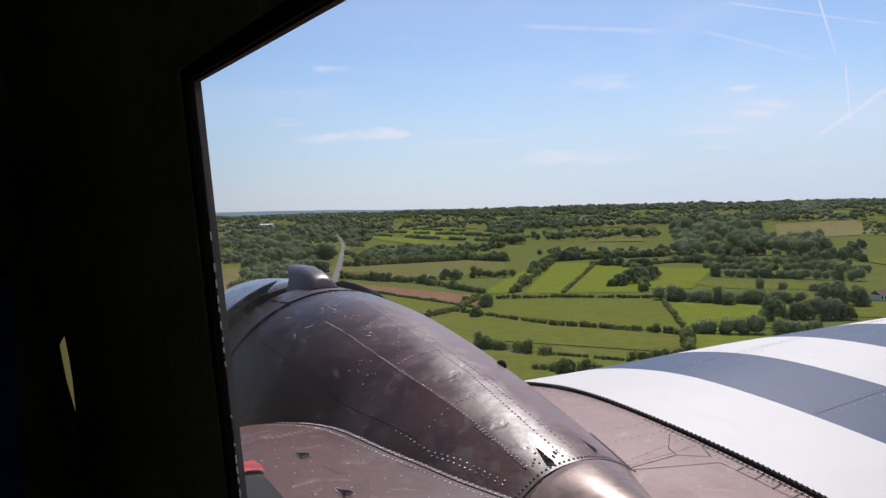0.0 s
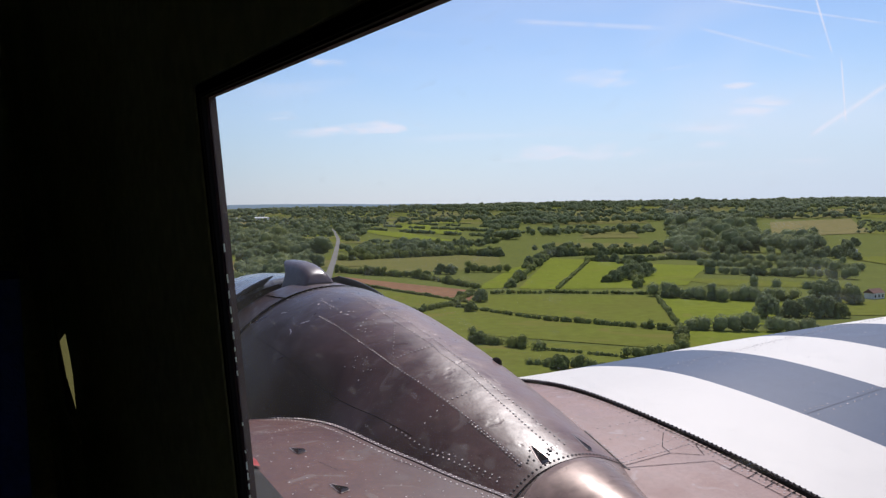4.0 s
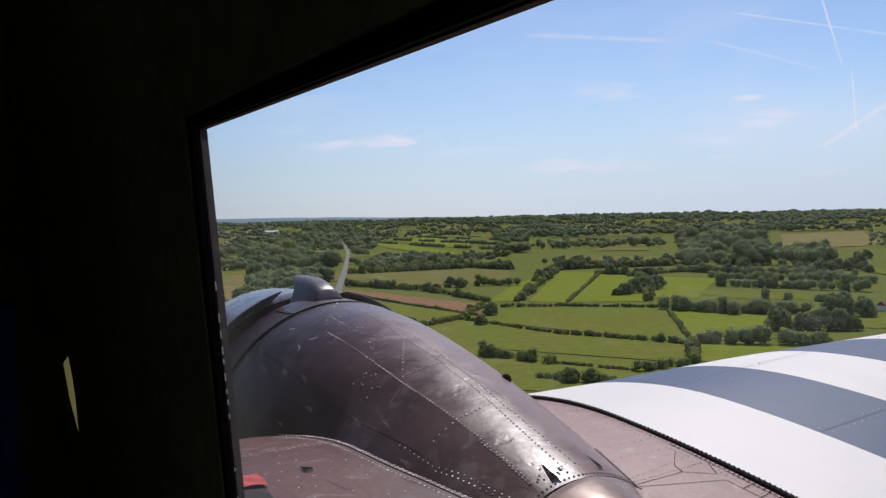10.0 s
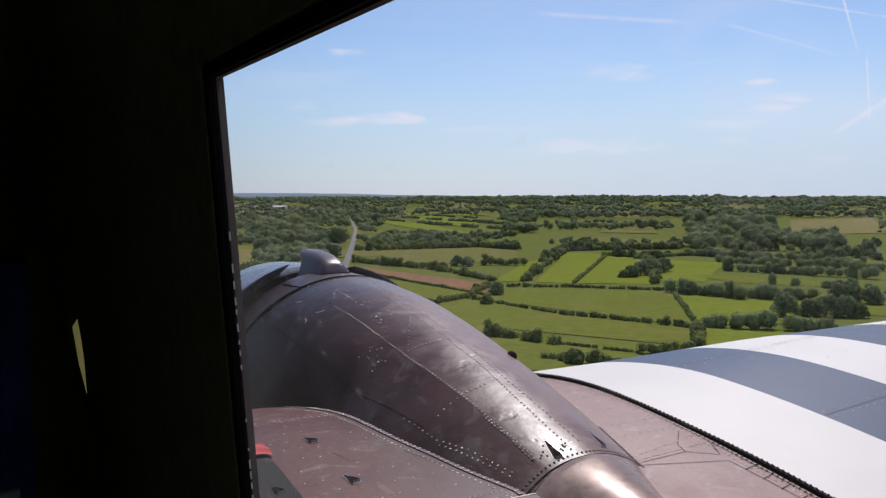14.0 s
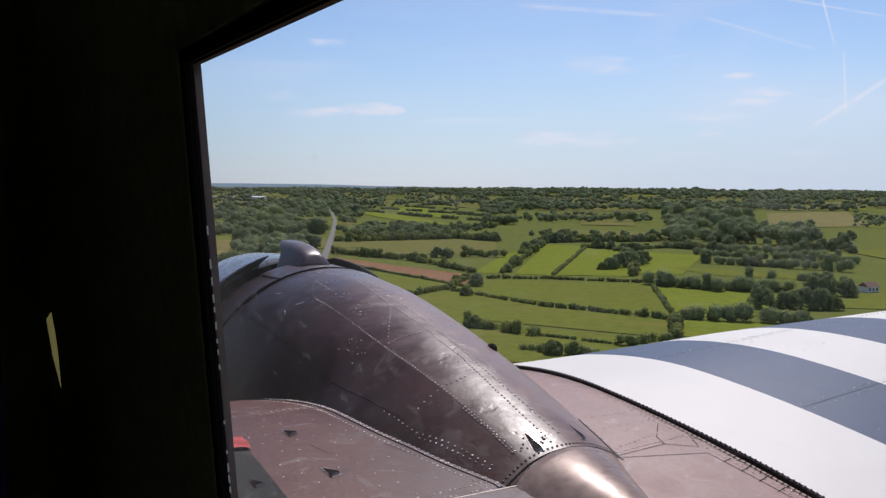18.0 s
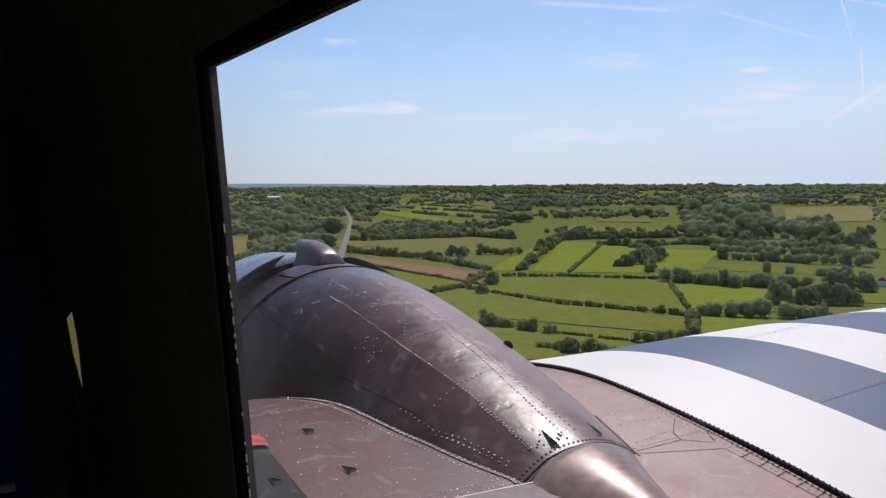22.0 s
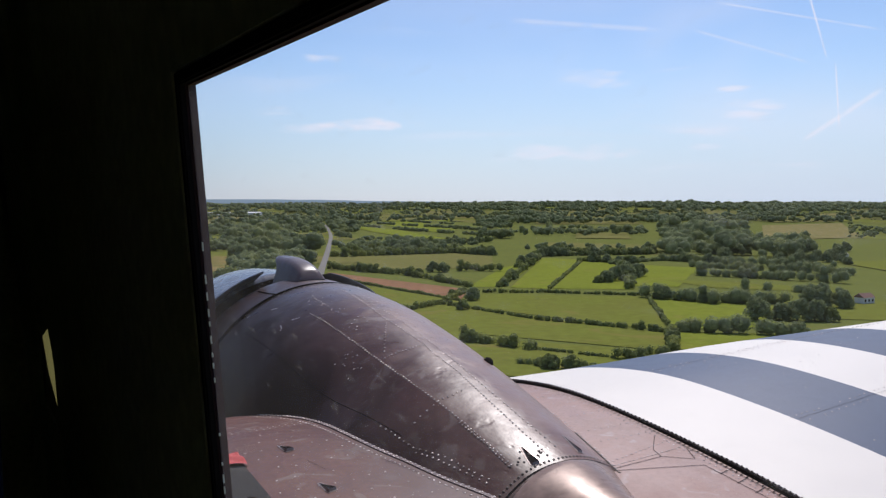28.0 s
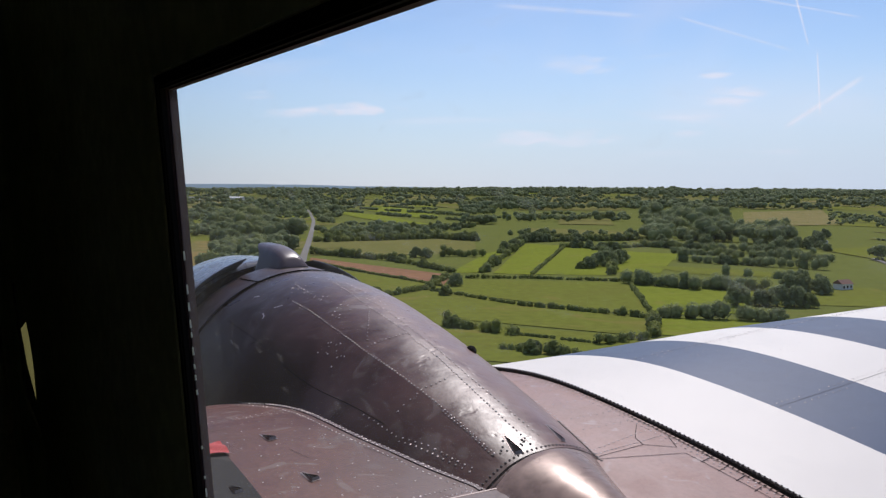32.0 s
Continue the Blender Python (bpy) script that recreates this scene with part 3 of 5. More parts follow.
cap = part("tail_cap", cap_mesh(), aeroplane, "shiny worn metal tail cap of the nacelle")


def arc_strip(name, u, half_width, material, lift, parent, lo=-1.0, hi=1.0, label=""):
    verts, cols = [], 60
    for uu in (u + half_width, u - half_width):
        for j in range(cols):
            p, n = swept(max(2.65, uu), lo + (hi - lo) * j / (cols - 1))
            verts.append(p + n * lift)
    return part(name, mesh_of(name, verts, grid_faces(2, cols), material, True), parent, label)


arc_strip("cowl_gap", 5.245, 0.024, SLOT, 0.004, nacelle, label="dark gap behind the cowling")
arc_strip("skin_seam", 2.665, 0.004, DARK, 0.0015, nacelle)


def hump_line(stops, gap=0.026):
    """Rivets along a broken line of (station, arc part) stops."""
    for (u0, f0), (u1, f1) in zip(stops, stops[1:]):
        n = max(1, int((hump(u0, f0)[0] - hump(u1, f1)[0]).length / gap))
        for i in range(n):
            hump_spots.append(hump(u0 + (u1 - u0) * i / n + random.uniform(-0.002, 0.002), f0 + (f1 - f0) * i / n + random.uniform(-0.001, 0.001)))


hump_spots = []
hump_line([(4.64 - 0.048 * k, lap(4.64 - 0.048 * k) + 0.008) for k in range(41)], 0.0235)
hump_line([(3.1, -0.343), (2.90, -0.350), (2.72, -0.385)], 0.022)
hump_line([(4.92, 0.006), (4.48, -0.010), (4.23, -0.023), (4.0, -0.017), (3.84, -0.004), (3.72, -0.02), (3.5, -0.01), (3.28, -0.03), (2.93, -0.057), (2.74, -0.069)], 0.025)
hump_line([(4.82, 0.021), (4.475, 0.014), (4.17, 0.045), (3.9, 0.055), (3.6, 0.06), (3.3, 0.05), (2.9, 0.06), (2.74, 0.07)], 0.030)
hump_line([(4.73, 0.040), (4.45, 0.052), (4.21, 0.085), (3.92, 0.11), (3.6, 0.13)], 0.05)
hump_line([(3.873, -0.259), (4.007, -0.163), (4.2, -0.034)], 0.032)
hump_line([(3.814, -0.298), (3.813, -0.146), (3.83, 0.009)], 0.019)
hump_line([(3.298, -0.31), (3.298, -0.20), (3.32, -0.09)], 0.026)
hump_line([(3.288, -0.355), (3.278, -0.468), (3.247, -0.585)], 0.035)
hump_line([(3.39, -0.672), (3.307, -0.665), (3.137, -0.672), (3.07, -0.644), (2.976, -0.602), (2.9, -0.586), (2.81, -0.575), (2.743, -0.556), (2.69, -0.536)], 0.029)
hump_line([(3.1, -0.69), (3.013, -0.654), (2.924, -0.632), (2.834, -0.612), (2.70, -0.586)], 0.030)
hump_line([(4.355, -0.105), (4.261, -0.196), (4.203, -0.248)], 0.042)
hump_line([(4.904, -0.105), (4.75, -0.108), (4.603, -0.115)], 0.036)
hump_line([(4.03, -0.5), (4.037, -0.417), (3.98, -0.404), (3.895, -0.471), (3.869, -0.539), (3.902, -0.603)], 0.042)
hump_line([(3.895, -0.471), (3.825, -0.411)], 0.035)
hump_line([(4.70, -0.107), (4.52, -0.125), (4.52, -0.093), (4.49, -0.068)], 0.05)
hump_line([(5.21, -0.16), (5.21, 0.32)], 0.030)
hump_line([(5.15, -0.06), (4.96, -0.02), (4.93, 0.03)], 0.05)
# stray fasteners in small groups
for u, f, su, sf, count in ((4.85, -0.115, 0.08, 0.018, 9), (4.53, -0.16, 0.03, 0.03, 4), (4.25, -0.17, 0.08, 0.05, 7), (3.95, -0.43, 0.05, 0.03, 6), (4.66, 0.03, 0.1, 0.02, 5)):
    for k in range(count):
        hump_spots.append(hump(u + random.gauss(0, su), f + random.gauss(0, sf)))
seam_spots = []
for k in range(46):
    p, nn = swept(2.690, -0.98 + 1.96 * k / 45)
    seam_spots.append((p + nn * 0.0018, nn))
for k in range(16):
    p, nn = hump(2.75 + random.gauss(0, 0.035), -0.20 + random.gauss(0, 0.07))
    seam_spots.append((p + nn * 0.0018, nn))
me = rivet_mesh("seam_bolts", seam_spots, 0.0058)
me.materials[0] = BOLT
tagged(part("seam_bolts", me, nacelle, "ring of dark bolts before the tail cap"), kind="stuff")
hump_rivets = part("rivet_rows", rivet_mesh("rivet_rows", [(p + n * 0.0018, n) for p, n in hump_spots], 0.0051), nacelle, "rows of bright rivet heads")
tagged(hump_rivets, kind="stuff")


def scratch(stops, width):
    verts = []
    for k, (u, q) in enumerate(stops):
        p, n = hump(u, q)
        a, b = hump(*stops[max(k - 1, 0)])[0], hump(*stops[min(k + 1, len(stops) - 1)])[0]
        side = (b - a).cross(n).normalized() * width / 2
        verts += [p + side + n * 0.0015, p - side + n * 0.0015]
    me = mesh_of("paint_scratch", verts, [(2 * i, 2 * i + 1, 2 * i + 3, 2 * i + 2) for i in range(len(stops) - 1)], RIVET)
    part("paint_scratch", me, nacelle, "bare metal scratch in the paint")


scratch([(5.032, -0.223), (5.01, -0.216), (4.99, -0.210)], 0.011)
scratch([(4.70, -0.221), (4.684, -0.215), (4.663, -0.203)], 0.010)
scratch([(4.669, -0.275), (4.684, -0.262), (4.726, -0.255)], 0.008)


def skin_gap(stops, width, material=DARK):
    verts = []
    for k, (u, q) in enumerate(stops):
        p, n = hump(u, q)
        a, b = hump(*stops[max(k - 1, 0)])[0], hump(*stops[min(k + 1, len(stops) - 1)])[0]
        side = (b - a).cross(n).normalized() * width / 2
        verts += [p + side + n * 0.002, p - side + n * 0.002]
    part("panel_seam", mesh_of("panel_seam", verts, [(2 * i, 2 * i + 1, 2 * i + 3, 2 * i + 2) for i in range(len(stops) - 1)], material), nacelle, "dark gap between skin panels")


low_gap = []
for k in range(46):
    u = 5.0 - 0.0391 * k
    d = u - 4.1
    low_gap.append((u, inboard(u, 0.5479 + 0.0927 * d - 0.0444 * d * d - 0.0073 * d**3)))
skin_gap(low_gap, 0.004)
skin_gap([(5.25, -0.16), (5.40, -0.170), (5.56, -0.176)], 0.014, SLOT)


# cooling slots near the tail
def teardrop(name, parent, place, label, apex, tail, wide, rim=0.006, lift=0.010):
    """A pressed louvre: a pointed raised rim round a dark pointed mouth. place() gives a point and normal from two numbers."""
    (a0, b0), (a1, b1) = apex, tail
    p, n = place(a0, b0)
    q, m = place(a1, b1)
    d = (q - p).normalized()
    side = d.cross(n).normalized()
    ln = (q - p).length

    def outline(grow, up):
        pts = []
        for t, w in ((0.0, 0.06), (0.3, 0.42), (0.62, 0.78), (0.88, 1.0), (1.0, 0.92)):
            pts.append((t, w))
        left = [p + d * (t * (ln + 2 * grow) - grow) + side * (w * wide / 2 + grow) + (n + (m - n) * t) * up(t) for t, w in pts]
        right = [p + d * (t * (ln + 2 * grow) - grow) - side * (w * wide / 2 + grow) + (n + (m - n) * t) * up(t) for t, w in pts]
        return left + right[::-1]
    outer, crest = outline(rim, lambda t: -0.004), outline(0.0, lambda t: 0.001 + lift * t)
    verts, k = outer + crest, len(outer)
    faces = [(i, (i + 1) % k, k + (i + 1) % k, k + i) for i in range(k)]
    o = part(name, mesh_of(name, verts, faces, WORN, False), parent, label)
    apron = outline(rim + 0.003, lambda t: 0.0022)
    part("apron", mesh_of("apron", apron + outline(rim * 0.6, lambda t: 0.0026), [(i, (i + 1) % k, k + (i + 1) % k, k + i) for i in range(k)], WORN), o, "pale worn metal edge")
    inner = outline(-0.0005, lambda t: 0.0005 + lift * t * 0.7)
    part("mouth", mesh_of("mouth", inner, [tuple(range(len(inner)))], DARK), o)


def louvre(apex, tail, wide):
    teardrop("louvre", nacelle, hump, "small pressed metal louvre", apex, tail, wide)


louvre((2.806, -0.181), (2.695, -0.214), 0.030)
louvre((2.845, 0.300), (2.725, 0.292), 0.014)

# scoop on the cowl


def scoop_mesh():
    """A hooded scoop: the lip leans forward over its mouth, the foot flares into the cowl and the back falls away roundly."""
    verts, n, cols = [], 18, 21
    for i in range(n + 1):
        t = i / n
        hh = 0.136 * math.sqrt(max(0.0, 1 - (max(0.0, t - 0.15) / 0.85) ** 2.2)) + 0.003
        w = 0.101 * (1 - 0.2 * t)
        for j in range(cols):
            a = math.pi * j / (cols - 1)
            z = abs(math.sin(a)) ** 0.62
            foot = 1 + 0.5 * (1 - z) ** 3
            x = -math.copysign(abs(math.cos(a)) ** 0.62, math.cos(a)) * w * foot
            u = 5.80 - 0.36 * t + 0.20 * z ** 2.4 * (1 - t)
            verts.append((AXIS + x - 0.010 * (1 - t), u, -0.640 + 0.01 * t + z * hh - (0.05 if j in (0, cols - 1) else 0)))
    # the mouth's inner wall
    o = len(verts)
    for j in range(cols):
        x, u, z = verts[j]
        verts.append((AXIS + (x - AXIS) * 0.86, u - 0.002, -0.64 + (z + 0.64) * 0.90))
    for j in range(cols):
        x, u, z = verts[o + j]
        verts.append((x, u - 0.14, z - 0.01))
    faces = grid_faces(n + 1, cols) + [(j + 1, j, o + j, o + j + 1) for j in range(cols - 1)] + [(o + j + 1, o + j, o + cols + j, o + cols + j + 1) for j in range(cols - 1)]
    faces.append(tuple(o + cols + j for j in range(cols)))
    return mesh_of("intake_scoop", verts, faces, NACELLE, True)


part("intake_scoop", scoop_mesh(), nacelle, "rounded air intake scoop on top of the cowling")


def ring_shell(name, stations, lo, hi, cols, material, centre_z=-1.495):
    """A shell of revolution about the engine's axis; stations are pairs of place and radius, angles from the top."""
    verts = []
    for u, r in stations:
        for j in range(cols):
            a = radians(lo + (hi - lo) * j / (cols - 1))
            verts.append((AXIS + r * math.sin(a), u, centre_z + r * math.cos(a)))
    return mesh_of(name, verts, grid_faces(len(stations), cols), material, True)


cowling = part("cowling", ring_shell("cowling", [(7.05, 0.70), (7.03, 0.76), (6.95, 0.80), (6.8, 0.832), (6.5, 0.852), (6.1, 0.860), (5.95, 0.860), (5.93, 0.83)], -180, 180, 97, COWL),
               aeroplane, "grey engine cowling with sky sheen in its colour")
# added ring, coloured black for the shade behind the open flaps
part("flap_shade_ring", ring_shell("flap_shade_ring", [(5.93, 0.84), (5.7, 0.80), (5.5, 0.80)], -180, 180, 73, SLOT), cowling, "black ring for the shade inside the cowl flaps")
for k in range(14):
    a0 = -124.5 + k * 12.2 + (0 if k < 9 else 28.6)
    out = 0.092 if k < 9 else 0.045
    me = ring_shell("cowl_flap", [(6.02, 0.880), (5.85, 0.89 + 0.48 * out), (5.66, 0.9 + out), (5.662, 0.892 + out), (5.85, 0.882 + 0.48 * out), (6.02, 0.872)], a0, a0 + 11.6, 7, FLAP, -1.53)
    part("cowl_flap", me, cowling, "pale open cowl flap")
# three-bladed propeller at rest
bm = bmesh.new()
bmesh.ops.create_uvsphere(bm, u_segments=24, v_segments=12, radius=0.17, matrix=Matrix.Translation((AXIS, 7.3, -1.495)))
propeller = part("propeller", (bm, DARK), aeroplane, "three-bladed propeller at rest")
for k in range(3):
    a = radians(90 + 120 * k)
    verts = []
    for i in range(15):
        t = i / 14
        r = 0.12 + 1.6 * t
        ch = (0.07 + 0.14 * math.sin(math.pi * min(1, t * 0.8 + 0.12))) * (1 if t < 0.93 else 1 - (t - 0.93) * 9)
        tw = radians(58 - 38 * t)
        for cx, tz in ((-0.5, 0), (-0.2, 0.04), (0.2, 0.04), (0.5, 0), (0.2, -0.02), (-0.2, -0.02)):
            x, y = cx * ch, tz * (1.2 - t)
            x, y = x * math.cos(tw) - y * math.sin(tw), x * math.sin(tw) + y * math.cos(tw)
            verts.append((AXIS + r * math.sin(a) + x * math.cos(a), 7.3 + y, -1.495 + r * math.cos(a) - x * math.sin(a)))
    part("blade", mesh_of("blade", verts, grid_faces(15, 6, wrap=True) + [tuple(range(84, 90))], DARK, True), propeller, "black propeller blade")
bm = bmesh.new()
bmesh.ops.create_uvsphere(bm, u_segments=16, v_segments=8, radius=0.030, matrix=Matrix.LocRotScale(hump(3.72, 0.45)[0], None, (0.8, 1.2, 0.9)))
part("filler_cap", (bm, DARK), nacelle, "small dark filler cap")

edge_spots = []
for k in range(30):
    u = 3.05 - 0.0145 * k
    x = AXIS + table(max(u, 2.65), R_U, R_W) + 0.003
    edge_spots.append((on_wing(x, u, 0.001), Vector((0, 0, 1))))
me = rivet_mesh("edge_rivets", edge_spots, 0.0062)
me.materials[0] = BOLT
tagged(part("edge_rivets", me, nacelle, "row of dark rivets along the root fillet"), kind="stuff")

# ---- details on the centre wing ----
for u in (3.850, 3.815):
    rivets_on_wing((0.62, u), (1.43, u), 0.030)


def root_v(u):
    return AXIS - table(max(u, 2.65), L_U, L_W)


for off, gap, lift in ((0.006, 0.024, 0.0044), (0.018, 0.030, 0.0044), (0.055, 0.034, 0.0005)):
    pts = [(root_v(u) - off, u) for u in [4.30 - 1.68 * i / 60 for i in range(61)]]
    for a, b in zip(pts, pts[1:]):
        rivets_on_wing(a, b, gap, lift)
outboard_root = [(AXIS + table(u, R_U, R_W) + 0.014, u) for u in [3.5 - 0.84 * i / 24 for i in range(25)]]
for a, b in zip(outboard_root, outboard_root[1:]):
    rivets_on_wing(a, b, 0.024)
for k in range(10):
    u = 3.70 - 0.113 * k
    v = 1.0 + 0.03 * (k % 2)
    while v < root_v(u) - 0.09:
        if random.random() < 0.86:
            q = (v + random.uniform(-0.008, 0.008), u + random.uniform(-0.012, 0.012))
            rivet_spots.append((on_wing(*q, 0.0005), Vector((0, 0, 1))))
        v += 0.074
for a, b, gap in (((0.98, 2.652), (1.70, 2.676), 0.022), ((0.98, 2.624), (1.70, 2.630), 0.022), ((1.0, 2.53), (1.70, 2.53), 0.10), ((1.0, 2.42), (1.75, 2.42), 0.12)):
    rivets_on_wing(a, b, gap)
for u in (4.1, 3.9, 3.6):
    rivets_on_wing((2.45, u), (JOINT - 0.05, u), 0.03)
rivets_on_wing((JOINT - 0.05, 4.4), (JOINT - 0.05, 1.2), 0.03)
rivets_on_wing((JOINT - 0.075, 3.9), (JOINT - 0.075, 2.0), 0.03)
for u in (3.45, 3.25, 3.05, 2.92):
    rivets_on_wing((AXIS + table(u, R_U, R_W) + 0.08, u), (JOINT - 0.09, u), 0.038)
rivets_on_wing((2.34, 2.69), (2.74, 2.72), 0.022)
rivets_on_wing((2.36, 2.73), (2.74, 2.80), 0.03)
outer_spots = []
for u0, v0, v1, gap in ((3.69, 3.40, 6.5, 0.045), (3.64, 3.44, 6.4, 0.06), (2.69, 3.40, 6.5, 0.04), (2.63, 3.44, 6.5, 0.055), (1.9, 3.3, 6.0, 0.06)):
    v = v0
    while v < v1:
        if random.random() < 0.85:
            outer_spots.append((on_wing(v, u0 + random.uniform(-0.004, 0.004), 0.0005), Vector((0, 0, 1))))
        v += gap
for k in range(50):
    outer_spots.append((on_wing(random.uniform(3.44, 5.2), random.uniform(1.6, 3.8), 0.0005), Vector((0, 0, 1))))
for u in (3.665, 2.66):
    part("panel_seam", mesh_of("panel_seam", *ribbon(along((JOINT + 0.64, u), (JOINT + 4.5, u), 60), 0.0022, 0.0015), GAP), outer, "dark spanwise panel gap")
tagged(part("rivet_rows", rivet_mesh("rivet_rows", outer_spots, 0.0048), outer, "rows of bright rivet heads"), kind="stuff")
wing_rivets = part("rivet_rows", rivet_mesh("rivet_rows", rivet_spots, 0.0048), centre, "rows of bright rivet heads")
tagged(wing_rivets, kind="stuff")
seams = [along((2.30, 2.665), (2.59, 2.68), 8) + along((2.59, 2.68), (2.71, 2.60), 6)[1:] + along((2.71, 2.60), (2.76, 2.70), 4)[1:],
         along((2.30, 2.65), (2.70, 2.54), 10) + along((2.70, 2.54), (2.72, 2.05), 10)[1:],
         along((2.73, 2.87), (2.61, 2.75), 5) + along((2.61, 2.75), (2.59, 2.68), 3)[1:],
         along((2.772, 2.95), (2.772, 1.9), 20), along((1.20, 3.28), (1.235, 3.15), 4)]
seams += [along((1.48, 3.16), (1.56, 2.97), 6), along((0.86, 3.66), (1.08, 3.655), 8)]
for s in seams:
    part("panel_seam", mesh_of("panel_seam", *ribbon(s, 0.0032 if s[0][0] > 2 else 0.002, 0.002), GAP), centre, "dark panel gap")
for u in (2.45, 2.36, 2.27, 2.18, 2.09):
    part("panel_seam", mesh_of("panel_seam", *ribbon(along((2.70, u), (2.785, u + 0.02), 3), 0.0035, 0.002), GAP), centre)


def wing_latch(v, u):
    teardrop("vent", centre, lambda a, b: (on_wing(a, b), Vector((0, 0, 1))), "small pressed drain vent", (v - 0.012, u + 0.045), (v + 0.008, u - 0.035), 0.034, 0.004, 0.012)


wing_latch(1.170, 3.45)
wing_latch(1.174, 2.985)
wing_latch(0.886, 3.005)
# rear panel a little proud, with its rivets ahead of it
verts, nu, nv = [], 24, 12
for i in range(nu + 1):
    for j in range(nv + 1):
        t = j / nv
        v, u = 0.955 + 0.815 * t, (2.605 - 0.012 * t) - 1.3 * i / nu
        verts.append(on_wing(v, u, 0.004))
part("rear_panel", mesh_of("rear_panel", verts, grid_faces(nu + 1, nv + 1), REAR, True), centre, "darker purple rear wing panel")
# root flange; its darker paint includes the contact shadow at the nacelle's foot
fillet = [(root_v(u) - 0.012, u) for u in [4.1 - 1.48 * i / 50 for i in range(51)]]
part("root_flange", mesh_of("root_flange", *ribbon(fillet, 0.020, 0.004, 0.006), REAR), centre, "flange along the nacelle's root, darkened for shade")
part("panel_edge", mesh_of("panel_edge", *ribbon(along((1.36, 2.606), (1.765, 2.596), 20), 0.006, 0.0065), WORN), centre, "thin bare metal panel edge")
for k in range(115):
    u = 4.35 - 0.027 * k
    part("tab", mesh_of("tab", *ribbon([(JOINT - 0.046, u), (JOINT - 0.028, u + 0.002)], 0.006, 0.004), DARK), flange)
# walkway and red rag at the root
me = mesh_of("walkway", *ribbon(along((0.65, 3.345), (0.65, 1.3), 24), 0.61, 0.003, 0.01), GRIP)
part("walkway", me, centre, "black anti-slip walkway strip")
verts, n = [], 10
for i in range(n):
    for j in range(n):
        v, u = 0.85 + 0.12 * i / (n - 1), 3.345 + 0.15 * j / (n - 1) - 0.03 * i / n
        verts.append((v, u, top(v, u) + 0.006 + 0.012 * abs(math.sin(3 * i / n + 5 * j / n))))
part("warning_flag", mesh_of("warning_flag", verts, grid_faces(n, n), RED, True), aeroplane, "faded red cloth warning flag")

# forward fuselage, which the nacelle faces
verts, cols = [], 48
for u, w, lo, hi in ((2.66, 0.88, -1.32, 1.0), (4.2, 0.87, -1.32, 0.98), (5.6, 0.82, -1.30, 0.92), (6.8, 0.72, -1.24, 0.70), (7.8, 0.56, -1.12, 0.30), (8.6, 0.36, -0.98, -0.10), (9.1, 0.10, -0.72, -0.48)):
    for j in range(cols):
        a = 2 * math.pi * j / cols
        ca, sa = math.cos(a), math.sin(a)
        verts.append((-0.76 + w * math.copysign(abs(ca) ** 0.8, ca), u, (lo + hi) / 2 + (hi - lo) / 2 * math.copysign(abs(sa) ** 0.8, sa)))
part("fuselage", mesh_of("fuselage", verts, grid_faces(7, cols, wrap=True) + [tuple(range(6 * cols, 7 * cols))], BROWN, True), aeroplane, "purple-brown forward fuselage")

# the fuselage goes on round the cabin; the window side is the cabin's own wall
verts, cols = [], 61
for u in (2.66, 1.2, -0.2, -1.66):
    for j in range(cols):
        a = radians(38 + 284 * j / (cols - 1))
        ca, sa = math.cos(a), math.sin(a)
        verts.append((-0.86 + 1.16 * math.copysign(abs(ca) ** 0.5, ca), u, -0.07 + 1.26 * math.copysign(abs(sa) ** 0.6, sa)))
part("cabin_skin", mesh_of("cabin_skin", verts, grid_faces(4, cols), BROWN, True), aeroplane, "purple-brown skin round the cabin")

# ---- cabin: a dark tube with one window ----
WALL, LEAN = 0.12, 0.06           # the skin at eye height, and how far the wall leans out per metre down


def wall_x(z, deep=0.0):
    return WALL + deep - LEAN * (z - 0.06)


WIN = (-0.12, 0.5, -0.27, 0.061)   # rear, front, sill and head of the opening
BACK = -0.0095                     # the lining's face, inwards from the skin


def wall_panel(name, u0, u1, z0, z1, parent, d0=BACK, d1=-0.004):
    verts = [(wall_x(z, d), u, z) for d in (d0, d1) for u in (u0, u1) for z in (z0, z1)]
    faces = [(0, 1, 3, 2), (4, 6, 7, 5), (0, 4, 5, 1), (2, 3, 7, 6), (0, 2, 6, 4), (1, 5, 7, 3)]
    return part(name, mesh_of(name, verts, faces, LINING, mats=[LINING, BROWN], index=[0, 1, 0, 0, 0, 0]), parent)


cabin_wall = tagged(new("wall_outboard"), "unlit dark cabin side wall", "wall", kind="structure")
cabin_wall.matrix_world = AC
r0, r1, s0, s1 = WIN
e = 0.008
SLIT = (1.60, 1.92, -0.44, -0.20)
wall_panel("lining_panel", -1.6, r0 - e, -1.0, 0.9, cabin_wall)
wall_panel("lining_panel", r0 - e, r1 + e, s1 + e, 0.9, cabin_wall)
wall_panel("lining_panel", r0 - e, r1 + e, -1.0, s0 - e, cabin_wall)
wall_panel("lining_panel", r1 + e, SLIT[0], -1.0, 0.9, cabin_wall)
wall_panel("lining_panel", SLIT[1], 2.6, -1.0, 0.9, cabin_wall)
wall_panel("lining_panel", SLIT[0], SLIT[1], SLIT[3], 0.9, cabin_wall)
wall_panel("lining_panel", SLIT[0], SLIT[1], -1.0, SLIT[2], cabin_wall)


